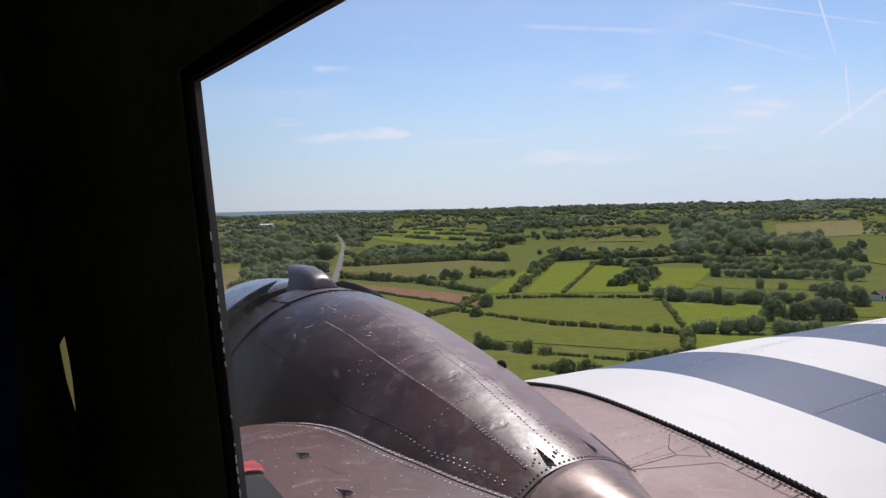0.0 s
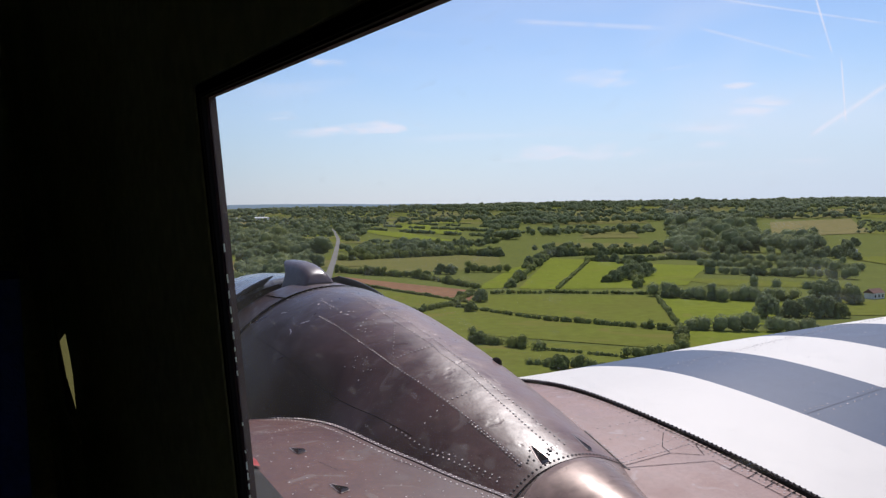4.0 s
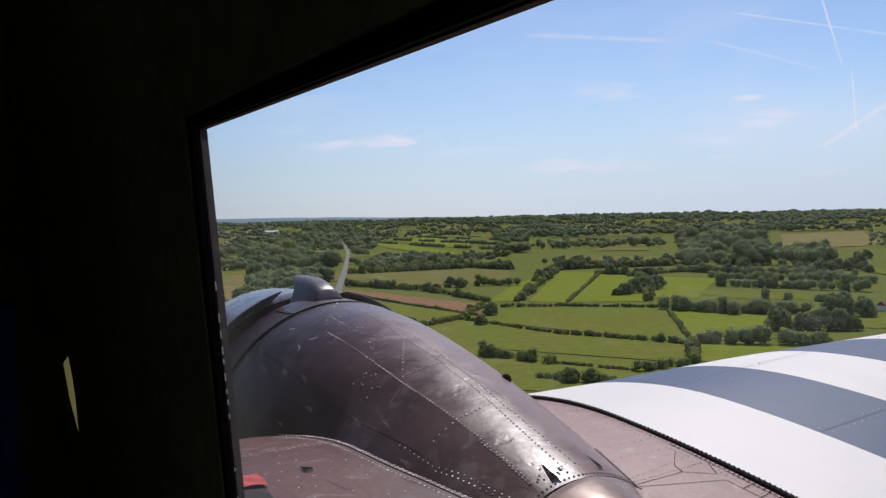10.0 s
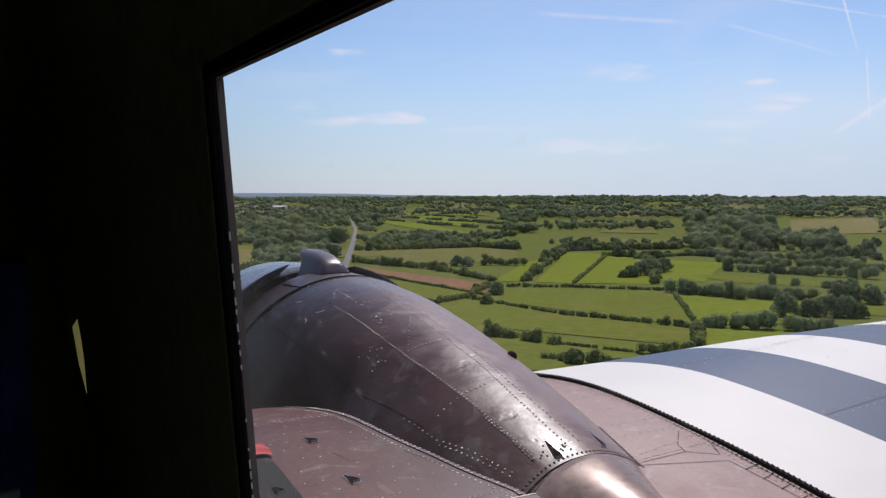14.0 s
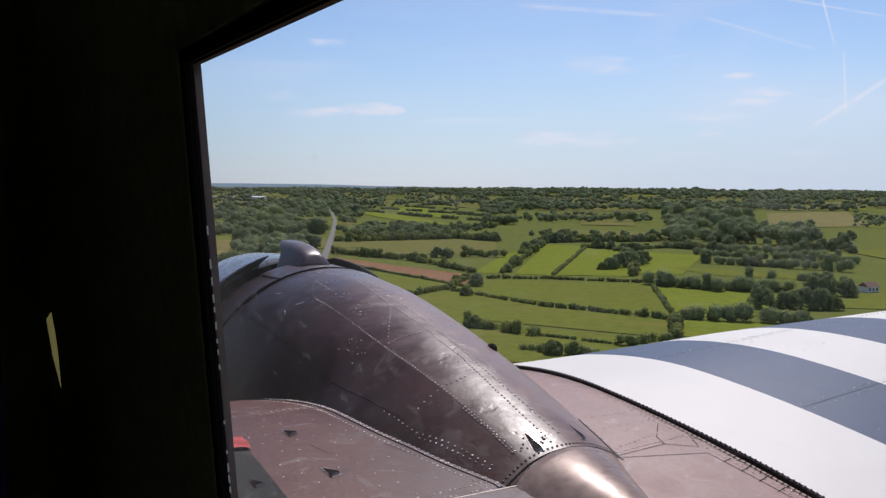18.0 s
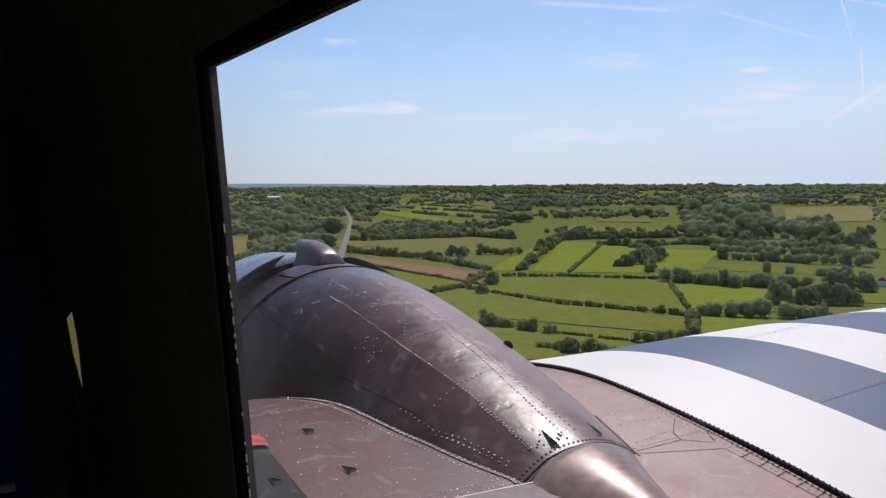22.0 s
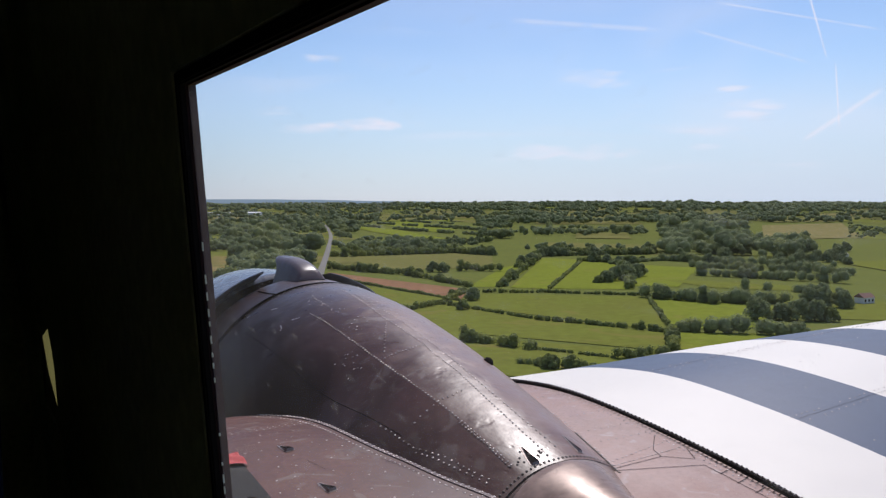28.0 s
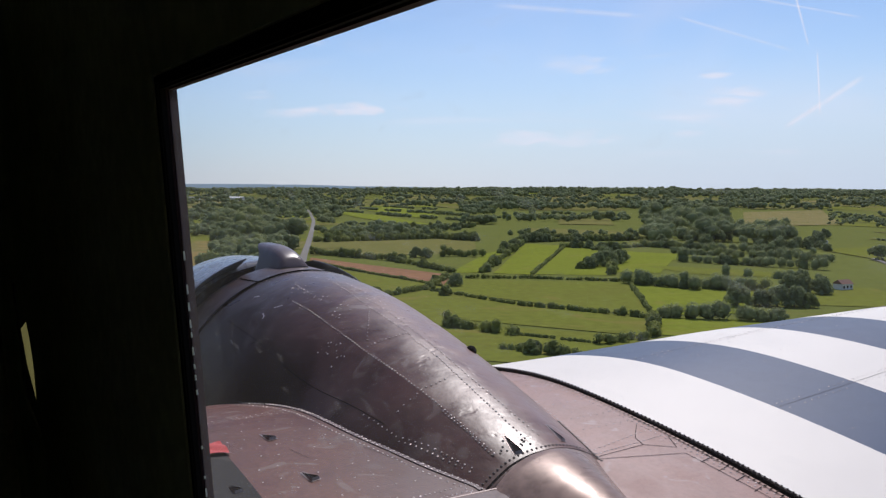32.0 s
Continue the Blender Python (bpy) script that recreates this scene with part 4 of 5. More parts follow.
def room(name, lo, hi, label):
    bm = box(bmesh.new(), lo, hi)
    me = bpy.data.meshes.new(name)
    bm.to_mesh(me)
    bm.free()
    me.materials.append(LINING)
    ob = new(name, me)
    ob.matrix_world = AC
    return tagged(ob, label, name.split("_")[0], kind="structure")


room("floor", (-1.9, -1.6, -1.05), (0.17, 2.6, -1.0), "dark cabin floor")
room("ceiling", (-1.9, -1.6, 0.9), (0.17, 2.6, 0.95), "dark cabin ceiling")
room("wall_inboard", (-1.95, -1.6, -1.05), (-1.9, 2.6, 0.95), "dark far cabin wall")
room("wall_front", (-1.9, 2.6, -1.05), (0.22, 2.65, 0.95), "dark front bulkhead")
room("wall_rear", (-1.9, -1.65, -1.05), (0.22, -1.6, 0.95), "dark rear bulkhead")

window_1 = tagged(new("window_1"), "dusty cabin window in a dark rubber surround", "window", kind="structure")
window_1.matrix_world = AC


def frame_bar(name, a, b, wide, d0, d1, material, label=""):
    """A bar of the surround from a to b (place along, height), wide into the opening, between two depths."""
    bm = bmesh.new()
    (u0, z0), (u1, z1) = a, b
    du, dz = u1 - u0, z1 - z0
    ln = math.hypot(du, dz)
    nu, nz = -dz / ln * wide, du / ln * wide
    q = [(u0, z0), (u1, z1), (u1 + nu, z1 + nz), (u0 + nu, z0 + nz)]
    vs = [bm.verts.new((wall_x(z, d), u, z)) for d in (d0, d1) for u, z in q]
    for f in ((0, 1, 2, 3), (7, 6, 5, 4), (0, 4, 5, 1), (1, 5, 6, 2), (2, 6, 7, 3), (3, 7, 4, 0)):
        bm.faces.new([vs[i] for i in f])
    bmesh.ops.recalc_face_normals(bm, faces=bm.faces)
    bmesh.ops.bevel(bm, geom=list(bm.edges), offset=0.0012, segments=2, affect="EDGES")
    return part(name, (bm, material), window_1, label)


# the surround grows outwards from the clear opening
surround = [((r1, s1 + 0.008), (r1, s0 - 0.008)), ((r0, s1), (r1, s1)), ((r0, s0 - 0.008), (r0, s1 + 0.008)), ((r1, s0), (r0, s0))]
for a, b in surround:
    frame_bar("rubber_seal", a, b, 0.0078, -0.0085, -0.0042, FRAME)
    frame_bar("outer_lip", a, b, 0.0078, -0.0040, 0.002, LIP)
# white dashes painted in as the glints on the lip's screw heads
verts, faces, z = [], [], -0.028
while z > s0 + 0.02:
    h = random.uniform(0.0015, 0.0055)
    if random.random() < 0.7:
        k = len(verts)
        verts += [(wall_x(q, d), r1 - 0.0006, q) for q in (z, z - h) for d in (-0.0032, -0.0022)]
        faces.append((k, k + 1, k + 3, k + 2))
    z -= h + random.uniform(0.001, 0.006)
tagged(part("screw_glints", mesh_of("screw_glints", verts, faces, WHITE), window_1, "broken row of white painted glints on screw heads"), kind="stuff")
verts = [(wall_x(z, -0.003), u, z) for u in (r0, r1) for z in (s0, s1)]
GLASS = bpy.data.materials.new("dusty_glass")
GLASS.use_nodes = True
N, L = GLASS.node_tree.nodes, GLASS.node_tree.links
N.clear()
o, mx, tr, gl, fr, mul = (N.new("ShaderNode" + k) for k in ("OutputMaterial", "MixShader", "BsdfTransparent", "BsdfGlossy", "Fresnel", "Math"))
tr.inputs[0].default_value = (0.97, 0.975, 0.97, 1)
gl.inputs["Roughness"].default_value = 0.02
fr.inputs[0].default_value = 1.12
mul.operation = "MULTIPLY"
mul.inputs[1].default_value = 0.6
L.new(fr.outputs[0], mul.inputs[0])
L.new(mul.outputs[0], mx.inputs[0])
L.new(tr.outputs[0], mx.inputs[1])
L.new(gl.outputs[0], mx.inputs[2])
dust, dm = N.new("ShaderNodeBsdfTranslucent"), N.new("ShaderNodeMixShader")
dust.inputs[0].default_value = (0.88, 0.84, 0.78, 1)
tcg, nz, mr = N.new("ShaderNodeTexCoord"), N.new("ShaderNodeTexNoise"), N.new("ShaderNodeMapRange")
nz.inputs["Scale"].default_value, nz.inputs["Detail"].default_value = 9.0, 6.0
L.new(tcg.outputs["Object"], nz.inputs["Vector"])
L.new(nz.outputs["Fac"], mr.inputs[0])
mr.inputs[1].default_value, mr.inputs[2].default_value, mr.inputs[3].default_value, mr.inputs[4].default_value = 0.35, 0.75, 0.006, 0.023
specks, sp_mr, sp_add = N.new("ShaderNodeTexNoise"), N.new("ShaderNodeMapRange"), N.new("ShaderNodeMath")
specks.inputs["Scale"].default_value, specks.inputs["Detail"].default_value = 260.0, 1.0
sp_map = N.new("ShaderNodeMapping")
sp_map.inputs["Scale"].default_value = (1.0, 0.28, 1.0)
L.new(tcg.outputs["Object"], sp_map.inputs["Vector"])
L.new(sp_map.outputs[0], specks.inputs["Vector"])
L.new(specks.outputs["Fac"], sp_mr.inputs[0])
sp_mr.interpolation_type = "SMOOTHSTEP"
sp_mr.inputs[1].default_value, sp_mr.inputs[2].default_value, sp_mr.inputs[3].default_value, sp_mr.inputs[4].default_value = 0.60, 0.82, 0.0, 0.042
sp_add.operation = "ADD"
L.new(mr.outputs[0], sp_add.inputs[0])
L.new(sp_mr.outputs[0], sp_add.inputs[1])
gx, g_mr, g_add = N.new("ShaderNodeSeparateXYZ"), N.new("ShaderNodeMapRange"), N.new("ShaderNodeMath")     # dust gathers at the pane's forward edge
L.new(tcg.outputs["Object"], gx.inputs[0])
L.new(gx.outputs["Y"], g_mr.inputs[0])
g_mr.interpolation_type = "SMOOTHSTEP"
g_mr.inputs[1].default_value, g_mr.inputs[2].default_value, g_mr.inputs[3].default_value, g_mr.inputs[4].default_value = 0.30, 0.50, 0.0, 0.015
g_add.operation = "ADD"
L.new(sp_add.outputs[0], g_add.inputs[0])
L.new(g_mr.outputs[0], g_add.inputs[1])
L.new(g_add.outputs[0], dm.inputs[0])
L.new(mx.outputs[0], dm.inputs[1])
L.new(dust.outputs[0], dm.inputs[2])
L.new(dm.outputs[0], o.inputs[0])
pane = part("pane", mesh_of("pane", verts, [(0, 1, 3, 2)], GLASS), window_1, "slightly dusty pane")
pane.visible_shadow = False

# the next window's blind: drawn, with daylight through a torn sliver
cloth = BLIND.node_tree
tl = cloth.nodes.new("ShaderNodeBsdfTranslucent")
cloth.links.new(cloth.nodes["Principled BSDF"].inputs["Base Color"].links[0].from_socket, tl.inputs["Color"])
cloth.links.new(tl.outputs[0], cloth.nodes["Material Output"].inputs["Surface"])
window_2 = tagged(new("window_2"), "cabin window behind a drawn dark blind", "window", kind="structure")
window_2.matrix_world = AC


def blind(name, corners, material, label):
    part(name, mesh_of(name, [(wall_x(z, BACK + 0.004), u, z) for u, z in corners], [tuple(range(len(corners)))], material), window_2, label)


T1, A1, B1, C1, D1, E1 = (1.712, -0.253), (1.871, -0.292), (1.804, -0.354), (1.676, -0.391), (1.655, -0.321), (1.672, -0.287)
blind("blind", [(1.58, -0.46), (1.676, -0.46), C1, D1, E1, T1, (1.712, -0.18), (1.58, -0.18)], LINING, "drawn dark blind")
blind("blind", [(1.676, -0.46), (1.94, -0.46), (1.94, -0.18), (1.712, -0.18), T1, A1, B1, C1], LINING, "drawn dark blind")
blind("thin_cloth", [T1, A1, B1, C1, D1, E1], BLIND, "sunlit yellow cloth sliver")

# the seat ahead
SEAT_BLUE = mat("dark_blue_seat_fabric", (0.06, 0.085, 0.26), rough=0.95, spec=0.1, var=0.25, scale=14, fine=120, bump=0.001, bump_scale=240)
FRAME_METAL = mat("dull_seat_frame", (0.25, 0.25, 0.25), rough=0.5, metal=0.7, var=0.15, scale=8, fine=60)
seat = tagged(new("passenger_seat"), "dark blue fabric passenger seat in the unlit cabin", "seat")
seat.matrix_world = AC @ Matrix.Translation((-0.222, 0.98, -1.0))
bm = box(bmesh.new(), (-0.25, -0.03, 0.36), (0.25, 0.09, 0.96), 0.035)
bmesh.ops.rotate(bm, verts=bm.verts, cent=(0, 0, 0.36), matrix=Matrix.Rotation(radians(6), 3, "X"))
part("backrest", (bm, SEAT_BLUE), seat)
part("cushion", (box(bmesh.new(), (-0.25, 0.08, 0.34), (0.25, 0.55, 0.47), 0.03), SEAT_BLUE), seat)
part("tag", (box(bmesh.new(), (0.18, -0.040, 0.685), (0.235, -0.020, 0.692)), WHITE), seat, "small white seat tag")
for x in (-0.23, 0.23):
    part("armrest", (box(bmesh.new(), (x - 0.022, 0.10, 0.58), (x + 0.022, 0.48, 0.62), 0.01), FRAME_METAL), seat)
    for y in (0.10, 0.50):
        part("leg", (box(bmesh.new(), (x - 0.015, y - 0.015, 0.0), (x + 0.015, y + 0.015, 0.36), 0.004), FRAME_METAL), seat)
    part("armrest_post", (box(bmesh.new(), (x - 0.012, 0.44, 0.44), (x + 0.012, 0.47, 0.585), 0.004), FRAME_METAL), seat)

# ---- the land ----


def fbm(x, y, s, seed=0.0):
    return noise.fractal(Vector((x / s, y / s, seed)), 1.0, 2.0, 3)


def ground_z(x, y):
    r = math.hypot(x, y)
    t = min(max((r - 1500) / 3000, 0.0), 1.0)
    t = t * t * (3 - 2 * t)
    near = min(1.0, r / 900)
    az = math.degrees(math.atan2(x, y))
    hill = 9 * math.exp(-((az - 20) / 11)**2 - ((r - 3000) / 900)**2)
    return hill + fbm(x, y, 420, 3.1) * 1.6 * near + fbm(x, y, 1100, 7.7) * 7 * t + t * (42.5 + 6.5 * fbm(x, y, 1300, 1.3))


def make_ground():
    rings = [0.0] + [25 * 1.045 ** i for i in range(121)]
    cols = 180
    verts = [(0, 0, ground_z(0, 0))]
    for r in rings[1:]:
        for j in range(cols):
            a = 2 * math.pi * j / cols
            x, y = r * math.sin(a), r * math.cos(a)
            verts.append((x, y, ground_z(x, y)))
    faces = [(0, 1 + (j + 1) % cols, 1 + j) for j in range(cols)]
    for i in range(len(rings) - 2):
        for j in range(cols):
            a, b = 1 + i * cols + j, 1 + i * cols + (j + 1) % cols
            faces.append((a, b, b + cols, a + cols))
    return tagged(new("ground", mesh_of("ground", verts, faces, GRASS, True)), "rolling green farmland", "ground", kind="structure")


make_ground()


def drape(name, corners, material, label="", lift=0.25, n=10, category="field"):
    """A field: a four-cornered patch laid on the ground."""
    (ax, ay), (bx, by), (cx, cy), (dx, dy) = corners
    verts = []
    for i in range(n + 1):
        for j in range(n + 1):
            s, t = i / n, j / n
            x = (1 - s) * ((1 - t) * ax + t * dx) + s * ((1 - t) * bx + t * cx)
            y = (1 - s) * ((1 - t) * ay + t * dy) + s * ((1 - t) * by + t * cy)
            verts.append((x, y, ground_z(x, y) + lift))
    me = mesh_of(name, verts, grid_faces(n + 1, n + 1, flip=True), material, True)
    if label:
        return tagged(new(name, me), label, category, kind="structure")
    return me


# fields near the flight line
drape("field", [(-70, 610), (25, 487), (18, 438), (-67, 580)], FIELD_EARTH, "narrow strip of bare red-brown ploughed earth", 0.4)
drape("field", [(-88, 792), (66, 860), (52, 650), (-72, 630)], FIELD_OLIVE, "flat olive-green meadow")
drape("field", [(-60, 545), (20, 432), (16, 300), (-55, 330)], FIELD_GREEN, "green pasture beside a ploughed strip")
drape("field", [(24, 500), (60, 655), (100, 740), (46, 505)], FIELD_BRIGHT, "bright green pasture between hedges")
drape("field", [(50, 500), (105, 765), (134, 745), (71, 492)], FIELD_BRIGHT, "bright green pasture strip")
drape("field", [(74, 494), (138, 738), (165, 720), (120, 490)], FIELD_BRIGHT, "bright green pasture strip")
drape("field", [(20, 468), (118, 452), (94, 328), (18, 412)], FIELD_GREEN, "wide green pasture behind a low hedge")
drape("field", [(17, 408), (93, 322), (80, 285), (14, 325)], FIELD_GREEN, "green pasture with low hedges")
drape("field", [(10, 316), (78, 284), (60, 230), (5, 250)], FIELD_GREEN, "green pasture with scattered bushes")
drape("field", [(120, 450), (172, 418), (141, 340), (98, 332)], FIELD_BRIGHT, "bright green pasture with sharp edges")
drape("field", [(98, 325), (140, 320), (125, 270), (85, 288)], FIELD_BRIGHT, "bright green pasture by thick hedges")
drape("field", [(140, 690), (205, 642), (151, 505), (122, 512)], FIELD_BRIGHT, "bright green strip below a wood")
drape("field", [(-120, 1010), (-20, 1030), (60, 900), (-75, 870)], FIELD_GREEN, "green field between hedges")
drape("field", [(-272, 1060), (-197, 1040), (-212, 1130), (-300, 1150)], FIELD_GREEN, "green field among woods")
drape("field", [(451, 1129), (636, 1221), (921, 1872), (706, 1780)], FIELD_STRAW, "dry straw-coloured hillside field", 0.8)
drape("field", [(121, 889), (235, 796), (273, 992), (155, 1081)], FIELD_OLIVE, "dull olive meadow below a wood")
drape("field", [(244, 1881), (474, 1858), (620, 2700), (340, 2750)], FIELD_OLIVE, "pale olive field near the skyline", 0.9)
drape("field", [(150, 560), (215, 520), (240, 470), (170, 500)], FIELD_GREEN, "green field behind tall hedges")
drape("field", [(160, 690), (215, 650), (190, 600), (150, 640)], FIELD_BRIGHT, "bright green field behind tall hedges")
drape("field", [(180, 440), (240, 430), (230, 350), (150, 370)], FIELD_GREEN, "green field with scattered trees")
drape("field", [(213, 1210), (288, 1188), (345, 1462), (254, 1440)], FIELD_OLIVE, "olive field on a rise", 0.9)
drape("field", [(-176, 1845), (-37, 1257), (35, 1139), (-46, 1571)], FIELD_BRIGHT, "long bright green strip", 0.9)
drape("field", [(-122, 1961), (42, 1390), (54, 1598), (-33, 2103)], FIELD_BRIGHT, "long bright green strip", 0.9)
drape("field", [(-260, 760), (-165, 790), (-150, 640), (-200, 600)], FIELD_OLIVE, "rough olive grassland")
drape("field", [(-203, 790), (-182, 795), (-130, 540), (-152, 545)], FIELD_DRY, "dry straw-coloured grass beside a wood", 0.6)

# the hamlet that the wing passes over: mown plots and pasture
drape("field", [(141, 256), (161, 256), (134, 164), (117, 169)], FIELD_DRY, "small tan mown plot beside a hedge", 0.5)
drape("field", [(188, 282), (212, 269), (167, 166), (148, 170)], FIELD_DRY, "small tan mown plot with one tree", 0.5)
drape("field", [(205, 235), (330, 245), (300, 160), (190, 165)], FIELD_BRIGHT, "bright green pasture by a farm track", 0.45)

# the lane


def road_mesh(points, width, lift):
    verts, pts = [], []
    for i in range(len(points) - 1):
        for k in range(8):
            t = k / 8
            p = [points[max(0, min(len(points) - 1, i + o))] for o in (-1, 0, 1, 2)]
            pts.append([0.5 * (2 * p[1][c] + (p[2][c] - p[0][c]) * t + (2 * p[0][c] - 5 * p[1][c] + 4 * p[2][c] - p[3][c]) * t * t
                               + (3 * p[1][c] - p[0][c] - 3 * p[2][c] + p[3][c]) * t**3) for c in (0, 1)])
    pts.append(points[-1])
    for i, p in enumerate(pts):
        a, b = pts[max(i - 1, 0)], pts[min(i + 1, len(pts) - 1)]
        d = Vector((b[0] - a[0], b[1] - a[1])).normalized()
        for s in (-1, -0.33, 0.33, 1):
            x, y = p[0] - d.y * s * width / 2, p[1] + d.x * s * width / 2
            verts.append((x, y, ground_z(x, y) + lift))
    return mesh_of("road", verts, grid_faces(len(pts), 4), ROAD, True)


TRACK = [(345, 620), (303, 493), (236, 300), (195, 192), (155, 92), (142, 50), (135, 10)]
LANE = [(-300, 2300), (-216, 1832), (-150, 1345), (-106, 930), (-79, 649), (-66, 500), (-75, 380), (-120, 250), (-160, 100)]


def off_lane(x, y, clear=8.0):
    """Clear of the lane and of the dry strip by the wood."""
    if 520 < y < 800 and abs(x + 138 + (y - 540) * 0.215) < 13 + (y - 520) * 0.012:
        return False
    for (ax, ay), (bx, by) in zip(LANE, LANE[1:]):
        t = min(1, max(0, ((x - ax) * (bx - ax) + (y - ay) * (by - ay)) / ((bx - ax)**2 + (by - ay)**2)))
        if math.hypot(x - ax - t * (bx - ax), y - ay - t * (by - ay)) < clear:
            return False
    return True


tagged(new("road", road_mesh(TRACK, 3.2, 0.75)), "pale narrow farm track between hedges", "road", kind="structure")
tagged(new("road", road_mesh(LANE, 5.2, 0.7)),
       "pale worn asphalt country road", "road", kind="structure")


# ---- foliage ----


def leaf_cloud(centres, radii, count, size, rng, squash=0.85, core=0.60):
    """Many small leaf faces over the surfaces of round clumps, with a dark core in each. Arrays of corners and faces."""
    centres, radii = np.asarray(centres, float), np.asarray(radii, float)
    w = radii**2 / (radii**2).sum()
    pick = rng.choice(len(radii), count, p=w)
    d = rng.normal(size=(count, 3))
    d[:, 2] = d[:, 2] * 0.9 + 0.25
    d /= np.linalg.norm(d, axis=1)[:, None]
    rr = radii[pick] * rng.uniform(0.76, 1.0, count)
    c = centres[pick] + d * rr[:, None] * np.array([1, 1, squash])
    nrm = d + rng.normal(scale=0.24, size=d.shape)
    nrm /= np.linalg.norm(nrm, axis=1)[:, None]
    a = np.cross(nrm, rng.normal(size=d.shape))
    a /= np.linalg.norm(a, axis=1)[:, None]
    b = np.cross(nrm, a)
    s = size * rng.uniform(0.6, 1.3, count)[:, None]
    quad = np.stack([c + a * s * 0.6, c + b * s * 0.42, c - a * s * 0.55, c - b * s * 0.42], 1).reshape(-1, 3)
    faces = np.arange(count * 4).reshape(-1, 4)
    # cores: twenty-sided
    g = (1 + 5**0.5) / 2
    o = np.array([(-1, g, 0), (1, g, 0), (-1, -g, 0), (1, -g, 0), (0, -1, g), (0, 1, g), (0, -1, -g), (0, 1, -g), (g, 0, -1), (g, 0, 1), (-g, 0, -1), (-g, 0, 1)], float) / math.hypot(1, g)
    tri = np.array([(0, 11, 5), (0, 5, 1), (0, 1, 7), (0, 7, 10), (0, 10, 11), (1, 5, 9), (5, 11, 4), (11, 10, 2), (10, 7, 6), (7, 1, 8),
                    (3, 9, 4), (3, 4, 2), (3, 2, 6), (3, 6, 8), (3, 8, 9), (4, 9, 5), (2, 4, 11), (6, 2, 10), (8, 6, 7), (9, 8, 1)])
    wob = rng.uniform(0.8, 1.15, (len(radii), 12, 1))
    core_v = (centres[:, None] + o[None] * wob * (radii * core)[:, None, None] * np.array([1, 1, squash])).reshape(-1, 3)
    core_f = (tri[None] + 12 * np.arange(len(radii))[:, None, None]).reshape(-1, 3) + len(quad)
    return np.vstack([quad, core_v]), faces, core_f


def cloud_mesh(name, verts, quads, tris, material):
    me = bpy.data.meshes.new(name)
    nv, nq, nt_ = len(verts), len(quads), len(tris)
    me.vertices.add(nv)
    me.vertices.foreach_set("co", np.asarray(verts, np.float32).ravel())
    me.loops.add(nq * 4 + nt_ * 3)
    me.loops.foreach_set("vertex_index", np.concatenate([np.asarray(quads).ravel(), np.asarray(tris).ravel()]).astype(np.int32))
    me.polygons.add(nq + nt_)
    start = np.concatenate([np.arange(nq) * 4, nq * 4 + np.arange(nt_) * 3]).astype(np.int32)
    me.polygons.foreach_set("loop_start", start)
    me.polygons.foreach_set("use_smooth", np.arange(nq + nt_) >= nq)
    me.materials.append(material)
    me.update(calc_edges=True)
    me.validate()
    return me


rng = np.random.default_rng(5)
TREES = []


def make_tree(high, wide, material, label, leaves=3000, lobes=26):
    """One tree at the origin: tapered trunk with limbs, and a crown of leaf clumps."""
    tree = tagged(new("tree"), label, "tree", group="hedgerow trees")
    bm = bmesh.new()
    tr = high * 0.035
    bmesh.ops.create_cone(bm, segments=8, radius1=tr * 1.3, radius2=tr * 0.5, depth=high * 0.6, matrix=Matrix.Translation((0, 0, high * 0.3 - 0.3)))
    for k in range(4):
        a = k * 1.7 + high
        d = Vector((math.cos(a) * 0.7, math.sin(a) * 0.7, 0.8)).normalized()
        m = Matrix.Translation(Vector((0, 0, high * 0.38)) + d * high * 0.14) @ d.to_track_quat("Z", "Y").to_matrix().to_4x4()
        bmesh.ops.create_cone(bm, segments=6, radius1=tr * 0.5, radius2=tr * 0.2, depth=high * 0.3, matrix=m)
    part("trunk", (bm, BARK), tree)
    cs, rs = [], []
    for i in range(lobes):
        h = 0.10 + 0.74 * ((i + 0.5) / lobes) ** 0.9
        spread = wide * 0.40 * math.cos(math.pi / 2 * max(0.0, h - 0.15) / 0.86) ** 0.8
        a = i * 2.4 + rng.uniform(-0.5, 0.5)
        q = spread * rng.uniform(0.45, 1.12)
        cs.append((q * math.cos(a), q * math.sin(a), high * h))
        rs.append(wide * rng.uniform(0.11, 0.22))
    cs.append((0, 0, high * 0.48))
    rs.append(min(wide, high) * 0.36)
    part("crown", cloud_mesh("crown", *leaf_cloud(cs, rs, leaves, 0.66, rng), material), tree)
    return tree


KINDS = [(8.6, 10.5, LEAF2, "round dark green field tree"), (10.0, 12.0, LEAF2, "tall broad dark green tree"), (5.8, 7.4, LEAF, "small bushy green tree"),
         (7.0, 7.2, LEAF3, "light green willow-like tree"), (11.0, 10.0, LEAF2, "tall dark tree with an uneven crown"), (4.2, 6.2, LEAF, "low green hawthorn field tree")]


def plant(kind, x, y, scale=1.0):
    turn = Matrix.Rotation(rng.uniform(0, 6.28), 4, "Z")
    m = Matrix.Translation((x, y, ground_z(x, y))) @ turn
    if not TREES:
        TREES.extend([None] * len(KINDS))
    if TREES[kind] is None:
        TREES[kind] = make_tree(*KINDS[kind])
        t = TREES[kind]
        t.matrix_basis = m
    else:
        t = copy_thing(TREES[kind], m)
    t.scale = (scale, scale * rng.uniform(0.92, 1.08), scale * rng.uniform(0.9, 1.12))


